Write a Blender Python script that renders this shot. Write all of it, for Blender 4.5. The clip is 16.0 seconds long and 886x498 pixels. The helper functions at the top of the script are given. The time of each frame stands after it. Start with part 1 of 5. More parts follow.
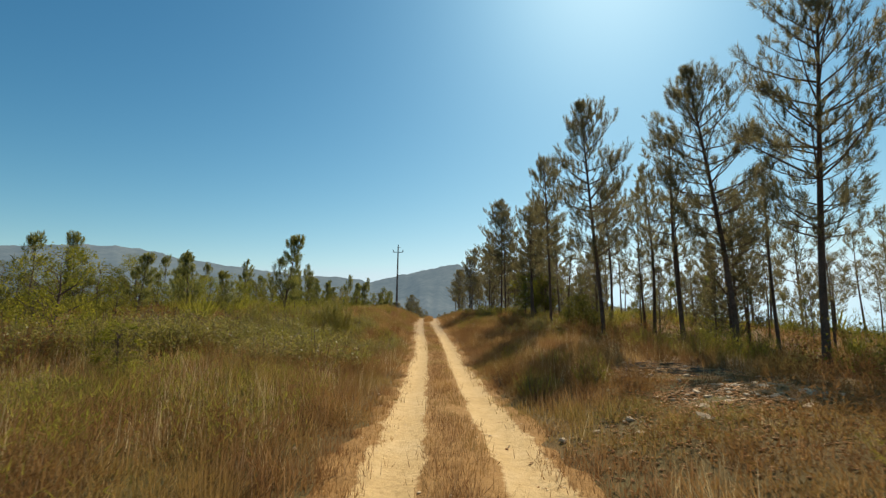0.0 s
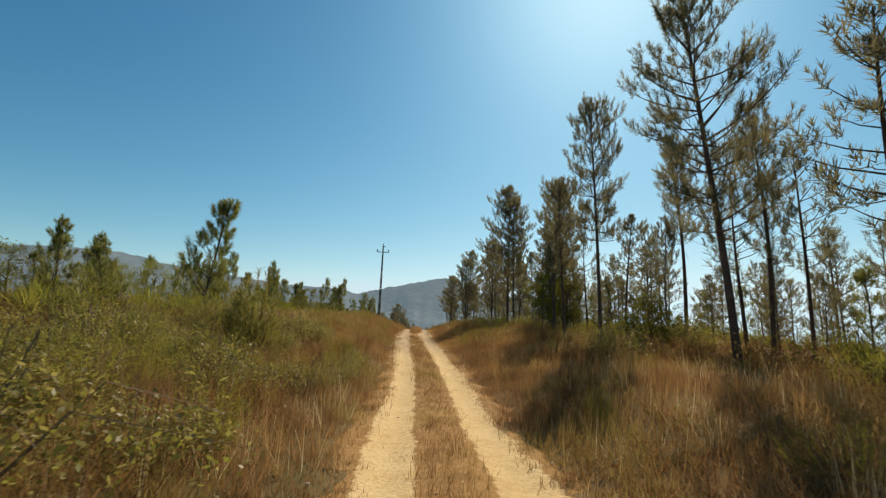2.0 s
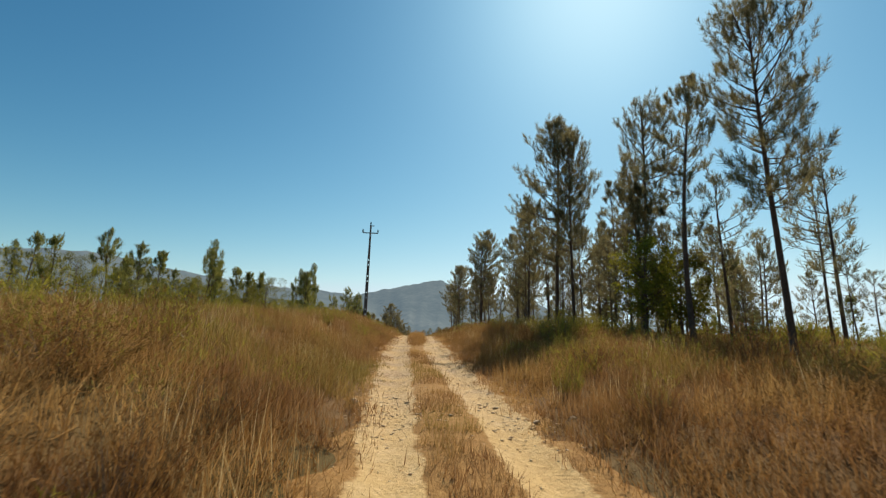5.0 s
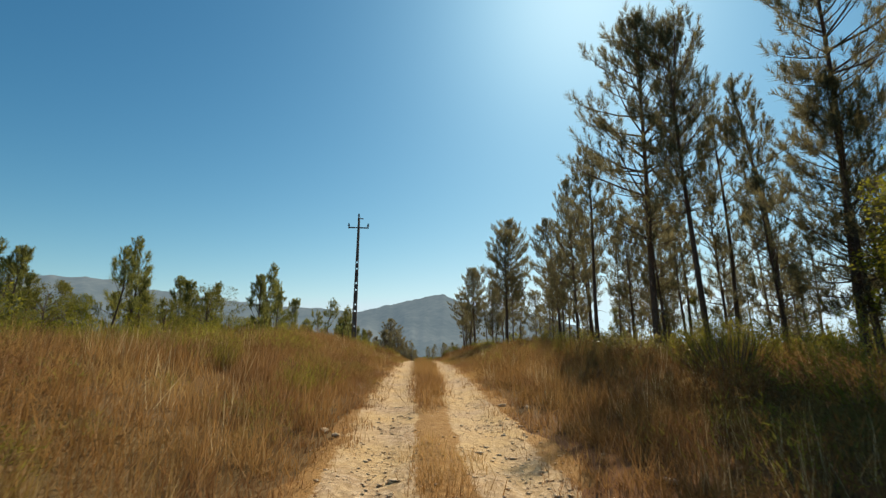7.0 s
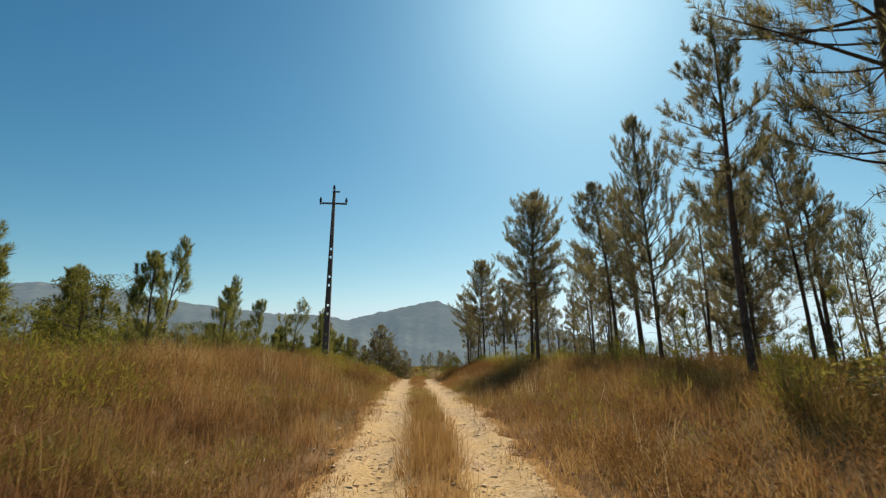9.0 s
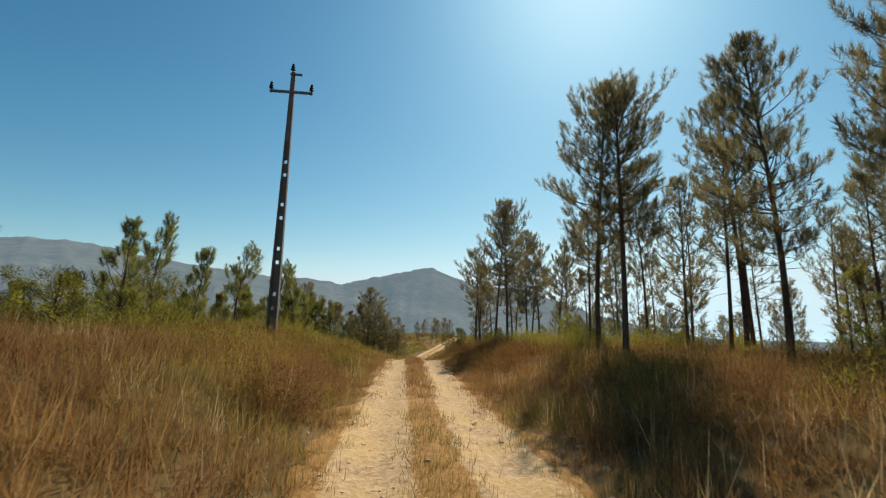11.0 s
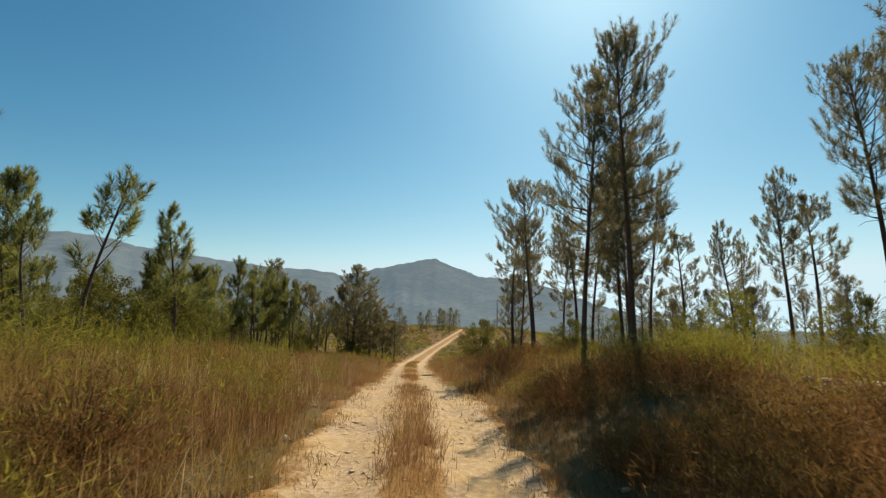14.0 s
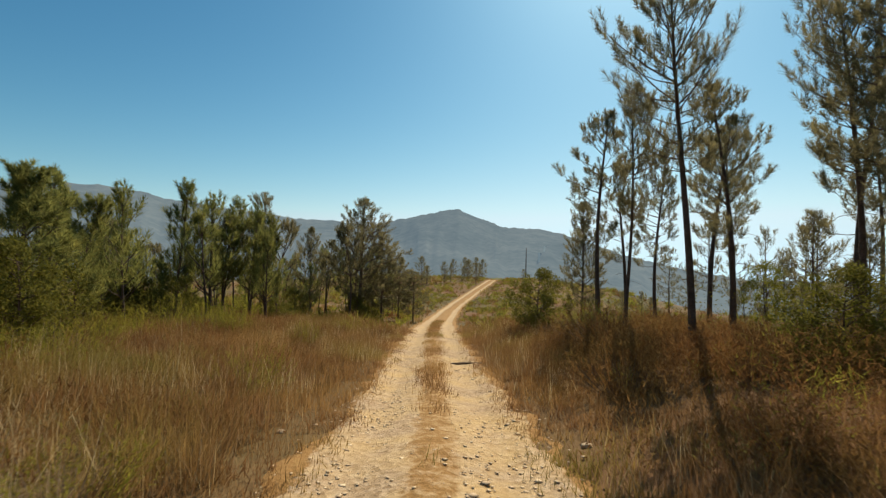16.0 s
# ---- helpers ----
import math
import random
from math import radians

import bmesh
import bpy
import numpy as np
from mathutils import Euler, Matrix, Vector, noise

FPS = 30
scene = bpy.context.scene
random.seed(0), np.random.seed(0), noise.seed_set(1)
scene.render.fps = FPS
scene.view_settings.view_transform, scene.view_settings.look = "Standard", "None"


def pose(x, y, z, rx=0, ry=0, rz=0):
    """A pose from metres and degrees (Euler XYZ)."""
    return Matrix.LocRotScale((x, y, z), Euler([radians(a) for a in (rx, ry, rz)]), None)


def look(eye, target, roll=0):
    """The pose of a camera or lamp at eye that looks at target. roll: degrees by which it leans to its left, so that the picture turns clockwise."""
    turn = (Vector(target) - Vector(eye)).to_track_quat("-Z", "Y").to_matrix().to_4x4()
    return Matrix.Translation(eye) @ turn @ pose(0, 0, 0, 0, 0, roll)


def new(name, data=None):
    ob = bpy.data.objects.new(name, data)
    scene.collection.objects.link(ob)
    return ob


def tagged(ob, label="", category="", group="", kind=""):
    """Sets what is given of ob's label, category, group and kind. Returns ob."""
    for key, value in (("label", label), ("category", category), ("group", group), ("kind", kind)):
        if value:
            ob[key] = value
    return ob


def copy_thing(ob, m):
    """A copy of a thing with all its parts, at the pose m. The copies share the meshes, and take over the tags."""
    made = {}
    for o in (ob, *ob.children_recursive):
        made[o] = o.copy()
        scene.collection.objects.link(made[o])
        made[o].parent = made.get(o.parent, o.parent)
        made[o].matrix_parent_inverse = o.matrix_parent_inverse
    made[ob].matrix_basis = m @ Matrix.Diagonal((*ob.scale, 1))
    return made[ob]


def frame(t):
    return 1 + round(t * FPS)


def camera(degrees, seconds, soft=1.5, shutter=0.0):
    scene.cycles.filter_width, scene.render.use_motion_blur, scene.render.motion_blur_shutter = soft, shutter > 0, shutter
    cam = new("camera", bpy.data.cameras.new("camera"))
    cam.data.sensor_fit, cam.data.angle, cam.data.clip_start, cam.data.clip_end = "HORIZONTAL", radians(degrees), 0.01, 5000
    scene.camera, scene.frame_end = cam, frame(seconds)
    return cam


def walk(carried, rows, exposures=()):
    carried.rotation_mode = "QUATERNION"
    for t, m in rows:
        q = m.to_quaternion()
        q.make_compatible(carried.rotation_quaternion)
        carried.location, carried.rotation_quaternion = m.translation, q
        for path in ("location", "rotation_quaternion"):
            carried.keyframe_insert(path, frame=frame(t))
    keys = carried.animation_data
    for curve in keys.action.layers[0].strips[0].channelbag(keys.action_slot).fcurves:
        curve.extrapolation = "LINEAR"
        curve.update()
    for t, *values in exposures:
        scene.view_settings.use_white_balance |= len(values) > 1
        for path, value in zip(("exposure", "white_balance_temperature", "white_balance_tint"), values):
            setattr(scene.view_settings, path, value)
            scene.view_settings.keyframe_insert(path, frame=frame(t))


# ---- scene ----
cam = camera(87.3, 16.0, soft=1.3, shutter=0.12)
PATH = [
    (0, (1.651, -0.925, 1.284), (1.606, 1.049, 1.604), 0.7),
    (0.5, (1.414, 1.774, 1.235), (1.382, 3.752, 1.53), 1.1),
    (1, (1.27, 4.594, 1.138), (1.246, 6.559, 1.51), 1.7),
    (1.5, (1.143, 7.324, 1.142), (1.128, 9.291, 1.505), 2.2),
    (2, (1.006, 10.021, 1.152), (1.006, 11.984, 1.532), 2.3),
    (2.5, (0.868, 12.708, 1.145), (0.888, 14.672, 1.522), 2.3),
    (3, (0.681, 15.315, 1.108), (0.725, 17.276, 1.5), 1.8),
    (3.5, (0.554, 17.759, 1.111), (0.607, 19.715, 1.526), 1.2),
    (4, (0.313, 20.446, 1.196), (0.348, 22.405, 1.596), 1.7),
    (6.5, (-0.707, 35.105, 2.39), (-0.695, 37.067, 2.778), 1.9),
    (7, (-0.817, 37.882, 2.429), (-0.797, 39.831, 2.879), 0.1),
    (7.5, (-0.993, 40.514, 2.544), (-0.959, 42.452, 3.038), 0.6),
    (8, (-1.099, 43.027, 2.744), (-1.051, 44.953, 3.281), 0.3),
    (8.5, (-1.186, 45.46, 2.973), (-1.137, 47.384, 3.517), 0.8),
    (9, (-1.244, 47.827, 3.125), (-1.2, 49.769, 3.602), -0.1),
    (11.5, (-1.933, 61.061, 3.705), (-1.864, 63.033, 4.03), 1.7),
    (12, (-1.975, 63.56, 3.719), (-1.895, 65.534, 4.026), 0.9),
    (12.5, (-2.042, 66.158, 3.703), (-1.961, 68.122, 4.073), 0.7),
    (13, (-2.094, 68.819, 3.705), (-2.011, 70.778, 4.099), 1.5),
    (13.5, (-2.088, 71.42, 3.718), (-2.013, 73.385, 4.086), 1.2),
    (14, (-2.099, 73.958, 3.692), (-2.045, 75.934, 3.995), 1.4),
    (14.5, (-2.245, 76.614, 3.67), (-2.228, 78.59, 3.983), 3.4),
    (15, (-2.421, 79.206, 3.681), (-2.425, 81.185, 3.969), 3.5),
    (15.5, (-2.434, 81.844, 3.7), (-2.452, 83.837, 3.866), 1.7),
    (16, (-2.462, 84.366, 3.647), (-2.5, 86.364, 3.737), 1.4),
]
walk(cam, [(t, look(eye, target, roll)) for t, eye, target, roll in PATH])

# ---------------------------------------------------------------- light
SUN_AZ, SUN_EL = 21.0, 43.0
SKY_BASE, HAZE_DUST = 0.68, 0.41
world = bpy.data.worlds.new("sky")
scene.world = world
world.use_nodes = True
wn = world.node_tree.nodes
sky = wn.new("ShaderNodeTexSky")
sky.sky_type = "NISHITA"
sky.sun_disc = False
sky.sun_elevation = radians(SUN_EL)
sky.sun_rotation = radians(SUN_AZ)
sky.altitude = 300
sky.air_density = 1.0
sky.dust_density = 0.22
sky.ozone_density = 1.4
wn["Background"].inputs["Strength"].default_value = 0.110
# a deep, clear sky: the red is thinned overhead, and the horizon stays white rather than yellow
wl = world.node_tree.links


def sky_math(how, a, b):
    n = wn.new("ShaderNodeMath")
    n.operation = how
    for sock, v in zip(n.inputs, (a, b)):
        if isinstance(v, float):
            sock.default_value = v
        else:
            wl.new(v, sock)
    return n.outputs[0]


split, joined = wn.new("ShaderNodeSeparateColor"), wn.new("ShaderNodeCombineColor")
wl.new(sky.outputs["Color"], split.inputs[0])
blue = sky_math("MULTIPLY", sky_math("POWER", split.outputs[2], 1.05), 0.93)
green = sky_math("MINIMUM", sky_math("MULTIPLY", sky_math("POWER", split.outputs[1], 1.26), 0.73), sky_math("MULTIPLY", blue, 0.96))
red = sky_math("MINIMUM", sky_math("MULTIPLY", sky_math("POWER", split.outputs[0], 1.85), 0.285), sky_math("MULTIPLY", green, 0.88))
# the haze round the sun: the same sky with dust alone
haze = wn.new("ShaderNodeTexSky")
haze.sky_type, haze.sun_disc = "NISHITA", False
haze.sun_elevation, haze.sun_rotation = sky.sun_elevation, sky.sun_rotation
haze.altitude, haze.air_density, haze.dust_density, haze.ozone_density = 300, 0.0, HAZE_DUST, 0.0
glow = wn.new("ShaderNodeSeparateColor")
wl.new(haze.outputs["Color"], glow.inputs[0])


def soft_limit(v, most):
    over = sky_math("POWER", sky_math("MULTIPLY", v, 1.0 / most), 4.0)
    return sky_math("MULTIPLY", v, sky_math("POWER", sky_math("ADD", over, 1.0), -0.25))


for sock, v, share, most in zip(joined.inputs, (red, green, blue), (0.46, 0.82, 1.0), (6.0, 8.2, 9.0)):
    lit = sky_math("ADD", sky_math("MULTIPLY", v, SKY_BASE), sky_math("MULTIPLY", glow.outputs[1], share))
    wl.new(soft_limit(lit, most), sock)
wl.new(joined.outputs[0], wn["Background"].inputs["Color"])
sun_data = bpy.data.lights.new("sun", "SUN")
sun_data.energy = 4.8
sun_data.angle = radians(0.5)
sun_data.color = (1.0, 0.88, 0.70)
sun = new("sun", sun_data)
sun_way = Vector((math.sin(radians(SUN_AZ)) * math.cos(radians(SUN_EL)), math.cos(radians(SUN_AZ)) * math.cos(radians(SUN_EL)), math.sin(radians(SUN_EL))))
sun.matrix_world = look(sun_way * 60, (0, 0, 0))
scene.view_settings.exposure = 0.25


# ---------------------------------------------------------------- materials
def ramp_node(nt, stops):
    r = nt.nodes.new("ShaderNodeValToRGB")
    e = r.color_ramp.elements
    while len(e) < len(stops):
        e.new(0.5)
    for k, (p, c) in enumerate(stops):
        e[k].position = p
        e[k].color = (*c, 1)
    return r


def noise_node(nt, vec, scale, detail=4.0, rough=0.6):
    n = nt.nodes.new("ShaderNodeTexNoise")
    n.inputs["Scale"].default_value = scale
    n.inputs["Detail"].default_value = detail
    n.inputs["Roughness"].default_value = rough
    nt.links.new(vec, n.inputs["Vector"])
    return n


def mix_colour(nt, a, b, fac, how="MIX"):
    m = nt.nodes.new("ShaderNodeMix")
    m.data_type = "RGBA"
    m.blend_type = how
    for sock, v in ((m.inputs[6], a), (m.inputs[7], b), (m.inputs[0], fac)):
        if isinstance(v, (float, int)):
            sock.default_value = v
        elif isinstance(v, tuple):
            sock.default_value = (*v, 1)
        else:
            nt.links.new(v, sock)
    return m.outputs[2]


def base_material(name):
    m = bpy.data.materials.new(name)
    m.use_nodes = True
    nt = m.node_tree
    p = nt.nodes["Principled BSDF"]
    tc = nt.nodes.new("ShaderNodeTexCoord")
    return m, nt, p, tc.outputs["Object"]


def add_bump(nt, p, height, strength, dist):
    b = nt.nodes.new("ShaderNodeBump")
    b.inputs["Strength"].default_value = strength
    b.inputs["Distance"].default_value = dist
    nt.links.new(height, b.inputs["Height"])
    nt.links.new(b.outputs["Normal"], p.inputs["Normal"])


def rough_material(name, dark, mid, light, coarse, fine, rough=0.9, bump=0.4, dist=0.02):
    m, nt, p, co = base_material(name)
    a = noise_node(nt, co, coarse, 3)
    b = noise_node(nt, co, fine, 6, 0.7)
    r = ramp_node(nt, [(0.3, dark), (0.52, mid), (0.72, light)])
    nt.links.new(mix_colour(nt, a.outputs["Fac"], b.outputs["Fac"], 0.55), r.inputs["Fac"])
    nt.links.new(r.outputs["Color"], p.inputs["Base Color"])
    p.inputs["Roughness"].default_value = rough
    p.inputs["Specular IOR Level"].default_value = 0.25
    add_bump(nt, p, b.outputs["Fac"], bump, dist)
    return m


def leaf_material(name, stops, patch, patch_stops, through_amount=0.45, rough=0.6, patch_mix=0.5, spec=0.05):
    """Leaves, needles and blades: each one its own shade, patches of another shade over metres, light coming through."""
    m, nt, p, co = base_material(name)
    geo = nt.nodes.new("ShaderNodeNewGeometry")
    r = ramp_node(nt, stops)
    nt.links.new(geo.outputs["Random Per Island"], r.inputs["Fac"])
    n = noise_node(nt, co, patch, 3)
    r2 = ramp_node(nt, patch_stops)
    nt.links.new(n.outputs["Fac"], r2.inputs["Fac"])
    col = mix_colour(nt, r.outputs["Color"], r2.outputs["Color"], patch_mix)
    nt.links.new(col, p.inputs["Base Color"])
    p.inputs["Roughness"].default_value = rough
    p.inputs["Specular IOR Level"].default_value = spec
    tr = nt.nodes.new("ShaderNodeBsdfTranslucent")
    nt.links.new(col, tr.inputs["Color"])
    mx = nt.nodes.new("ShaderNodeMixShader")
    mx.inputs[0].default_value = through_amount
    nt.links.new(p.outputs[0], mx.inputs[1])
    nt.links.new(tr.outputs[0], mx.inputs[2])
    nt.links.new(mx.outputs[0], nt.nodes["Material Output"].inputs["Surface"])
    return m


bark_mat = rough_material("pine_bark", (0.05, 0.032, 0.022), (0.115, 0.076, 0.053), (0.21, 0.15, 0.11), 3.0, 22.0, 0.95, 0.8, 0.03)
concrete_mat = rough_material("weathered_concrete", (0.10, 0.085, 0.075), (0.17, 0.145, 0.125), (0.25, 0.215, 0.185), 1.2, 30.0, 0.9, 0.25, 0.008)
gravel_mat = rough_material("gravel_stone", (0.5, 0.34, 0.18), (0.7, 0.52, 0.31), (0.8, 0.66, 0.46), 2.5, 18.0, 0.9, 0.3, 0.01)
stone_mat = rough_material("quarry_stone", (0.36, 0.24, 0.13), (0.6, 0.45, 0.28), (0.78, 0.64, 0.44), 2.5, 18.0, 0.9, 0.4, 0.02)
rubble_mat = rough_material("rubble", (0.28, 0.115, 0.035), (0.5, 0.265, 0.105), (0.74, 0.52, 0.3), 3.0, 9.0, 0.95, 0.3, 0.01)
track_stone_mat = rough_material("track_stone", (0.34, 0.23, 0.13), (0.52, 0.38, 0.23), (0.68, 0.54, 0.37), 3.0, 16.0, 0.9, 0.4, 0.01)
steel_mat = rough_material("galvanised_steel", (0.09, 0.09, 0.09), (0.14, 0.14, 0.14), (0.2, 0.2, 0.2), 4.0, 40.0, 0.55, 0.1, 0.003)
glaze_mat = rough_material("brown_glaze", (0.02, 0.015, 0.012), (0.035, 0.025, 0.02), (0.05, 0.04, 0.03), 4.0, 40.0, 0.25, 0.05, 0.002)
dead_wood_mat = rough_material("dead_wood", (0.07, 0.048, 0.03), (0.16, 0.11, 0.07), (0.27, 0.2, 0.13), 2.0, 25.0, 0.9, 0.5, 0.01)

needle_mat = leaf_material("pine_needles", [(0.0, (0.080, 0.072, 0.038)), (0.5, (0.170, 0.150, 0.074)), (0.9, (0.275, 0.240, 0.122)), (1.0, (0.39, 0.273, 0.14))],
                           2.2, [(0.34, (0.068, 0.062, 0.034)), (0.52, (0.165, 0.140, 0.064)), (0.68, (0.330, 0.275, 0.125))], 0.80, 0.55, patch_mix=0.6, spec=0.05)
young_needle_mat = leaf_material("young_pine_needles", [(0.0, (0.080, 0.088, 0.028)), (0.55, (0.205, 0.205, 0.052)), (1.0, (0.38, 0.352, 0.11))],
                                 2.4, [(0.34, (0.085, 0.098, 0.032)), (0.52, (0.19, 0.19, 0.05)), (0.68, (0.40, 0.36, 0.085))], 0.68, 0.55, patch_mix=0.6, spec=0.05)
oak_leaf_mat = leaf_material("oak_leaves", [(0.0, (0.12, 0.13, 0.015)), (0.6, (0.27, 0.27, 0.025)), (1.0, (0.45, 0.40, 0.06))],
                             0.5, [(0.35, (0.10, 0.11, 0.018)), (0.65, (0.36, 0.30, 0.03))], 0.6, 0.5)
dark_leaf_mat = leaf_material("dark_leaves", [(0.0, (0.07, 0.07, 0.015)), (0.6, (0.16, 0.155, 0.025)), (1.0, (0.30, 0.26, 0.05))],
                              0.5, [(0.35, (0.11, 0.105, 0.02)), (0.65, (0.25, 0.21, 0.035))], 0.45, 0.55)
bramble_mat = leaf_material("bramble_leaves", [(0.0, (0.12, 0.10, 0.02)), (0.5, (0.27, 0.235, 0.05)), (0.85, (0.36, 0.285, 0.09)), (1.0, (0.50, 0.39, 0.18))],
                            0.6, [(0.35, (0.21, 0.16, 0.045)), (0.6, (0.24, 0.235, 0.035))], 0.58, 0.42, spec=0.25)
broom_mat = leaf_material("broom_stems", [(0.0, (0.12, 0.118, 0.016)), (0.6, (0.29, 0.272, 0.033)), (1.0, (0.44, 0.375, 0.07))],
                          0.5, [(0.35, (0.24, 0.18, 0.04)), (0.65, (0.27, 0.26, 0.035))], 0.58, 0.6)
heather_mat = leaf_material("dry_heather", [(0.0, (0.095, 0.042, 0.015)), (0.6, (0.24, 0.118, 0.040)), (1.0, (0.40, 0.235, 0.095))],
                            0.5, [(0.35, (0.19, 0.078, 0.027)), (0.65, (0.24, 0.17, 0.045))], 0.46, 0.8)
GRASS_STOPS = [(0.0, (0.12, 0.056, 0.021)), (0.45, (0.28, 0.148, 0.052)), (0.8, (0.46, 0.285, 0.12)), (1.0, (0.68, 0.50, 0.30))]
straw_mat = leaf_material("straw_stalks", [(0.0, (0.45, 0.32, 0.14)), (0.6, (0.62, 0.49, 0.26)), (1.0, (0.74, 0.62, 0.38))], 0.5, [(0.4, (0.5, 0.36, 0.16)), (0.6, (0.64, 0.5, 0.28))], 0.5, 0.7)
grass_mat = leaf_material("dry_grass", GRASS_STOPS, 0.22,
                          [(0.34, (0.20, 0.180, 0.036)), (0.42, (0.31, 0.215, 0.058)), (0.50, (0.20, 0.098, 0.042)), (0.58, (0.33, 0.180, 0.055)), (0.66, (0.50, 0.32, 0.115))], 0.53, 0.75, 0.66, 0.06)


def ground_material():
    m, nt, p, co = base_material("dry_heath_soil")
    a = noise_node(nt, co, 0.18, 4)
    b = noise_node(nt, co, 2.2, 6, 0.7)
    c = noise_node(nt, co, 28.0, 5, 0.75)
    r1 = ramp_node(nt, [(0.33, (0.112, 0.096, 0.031)), (0.5, (0.192, 0.120, 0.047)), (0.68, (0.240, 0.120, 0.052))])
    r2 = ramp_node(nt, [(0.3, (0.080, 0.048, 0.021)), (0.55, (0.224, 0.132, 0.057)), (0.75, (0.352, 0.224, 0.114))])
    nt.links.new(a.outputs["Fac"], r1.inputs["Fac"])
    nt.links.new(mix_colour(nt, b.outputs["Fac"], c.outputs["Fac"], 0.5), r2.inputs["Fac"])
    wide_noise = noise_node(nt, co, 0.035, 5, 0.6)
    cover = ramp_node(nt, [(0.4, (0.6, 0.75, 0.6)), (0.5, (1, 1, 1)), (0.62, (0.8, 0.62, 0.55))])
    nt.links.new(wide_noise.outputs["Fac"], cover.inputs["Fac"])
    nt.links.new(mix_colour(nt, mix_colour(nt, r1.outputs["Color"], r2.outputs["Color"], 0.5), cover.outputs["Color"], 1.0, "MULTIPLY"), p.inputs["Base Color"])
    p.inputs["Roughness"].default_value = 0.95
    p.inputs["Specular IOR Level"].default_value = 0.15
    add_bump(nt, p, mix_colour(nt, b.outputs["Fac"], c.outputs["Fac"], 0.5), 0.7, 0.06)
    return m


def road_material():
    """Wheel tracks of pale sand between a crown and verges of straw and soil; gravel where the attribute says so."""
    m, nt, p, co = base_material("sandy_track")
    at = nt.nodes.new("ShaderNodeAttribute")
    at.attribute_name = "rut"
    ag = nt.nodes.new("ShaderNodeAttribute")
    ag.attribute_name = "gravel"
    a = noise_node(nt, co, 0.9, 5, 0.65)
    b = noise_node(nt, co, 7.0, 6, 0.7)
    c = noise_node(nt, co, 55.0, 4, 0.7)
    vo = nt.nodes.new("ShaderNodeTexVoronoi")
    vo.inputs["Scale"].default_value = 16.0
    nt.links.new(co, vo.inputs["Vector"])
    sand = ramp_node(nt, [(0.28, (0.42, 0.26, 0.10)), (0.5, (0.63, 0.43, 0.185)), (0.7, (0.77, 0.57, 0.285))])
    nt.links.new(mix_colour(nt, a.outputs["Fac"], b.outputs["Fac"], 0.5), sand.inputs["Fac"])
    grit = ramp_node(nt, [(0.1, (0.20, 0.125, 0.062)), (0.4, (0.40, 0.27, 0.145)), (0.8, (0.57, 0.42, 0.265))])
    nt.links.new(mix_colour(nt, vo.outputs["Color"], b.outputs["Fac"], 0.5), grit.inputs["Fac"])
    straw = ramp_node(nt, [(0.3, (0.16, 0.08, 0.025)), (0.5, (0.34, 0.185, 0.06)), (0.7, (0.48, 0.30, 0.11))])
    nt.links.new(mix_colour(nt, b.outputs["Fac"], c.outputs["Fac"], 0.5), straw.inputs["Fac"])
    edge = nt.nodes.new("ShaderNodeMath")
    edge.operation = "MULTIPLY_ADD"
    nt.links.new(b.outputs["Fac"], edge.inputs[0])
    edge.inputs[1].default_value = 0.9
    nt.links.new(at.outputs["Fac"], edge.inputs[2])
    er = ramp_node(nt, [(0.78, (0, 0, 0)), (1.02, (1, 1, 1))])
    nt.links.new(edge.outputs[0], er.inputs["Fac"])
    gm = nt.nodes.new("ShaderNodeMath")
    gm.operation = "MULTIPLY"
    nt.links.new(ag.outputs["Fac"], gm.inputs[0])
    gr = ramp_node(nt, [(0.35, (0.25, 0.25, 0.25)), (0.6, (1, 1, 1))])
    nt.links.new(a.outputs["Fac"], gr.inputs["Fac"])
    nt.links.new(gr.outputs["Color"], gm.inputs[1])
    track = mix_colour(nt, sand.outputs["Color"], grit.outputs["Color"], gm.outputs[0])
    nt.links.new(mix_colour(nt, straw.outputs["Color"], track, er.outputs["Color"]), p.inputs["Base Color"])
    p.inputs["Roughness"].default_value = 0.95
    p.inputs["Specular IOR Level"].default_value = 0.15
    add_bump(nt, p, mix_colour(nt, b.outputs["Fac"], mix_colour(nt, c.outputs["Fac"], vo.outputs["Distance"], 0.5), 0.5), 0.9, 0.05)
    return m


def mountain_material(name="hazed_scrub_slope", lighter=1.0):
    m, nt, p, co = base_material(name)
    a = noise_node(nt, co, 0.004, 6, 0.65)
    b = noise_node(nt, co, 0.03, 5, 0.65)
    # scrub tones muted towards grey: part of the distance haze sits in this colour
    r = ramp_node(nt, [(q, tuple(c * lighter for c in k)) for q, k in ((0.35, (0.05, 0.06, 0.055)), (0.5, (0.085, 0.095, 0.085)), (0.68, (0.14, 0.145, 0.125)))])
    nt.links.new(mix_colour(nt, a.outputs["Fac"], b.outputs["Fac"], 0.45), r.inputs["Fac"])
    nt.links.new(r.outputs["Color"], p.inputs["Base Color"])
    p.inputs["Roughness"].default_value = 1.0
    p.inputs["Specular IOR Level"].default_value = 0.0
    # blue-grey glow painted in for the haze; slope and track are no lamps
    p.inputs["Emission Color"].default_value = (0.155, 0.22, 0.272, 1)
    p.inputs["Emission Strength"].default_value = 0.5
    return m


ground_mat, road_mat, mountain_mat, far_track_mat = ground_material(), road_material(), mountain_material(), mountain_material("hazed_bare_track", 2.6)


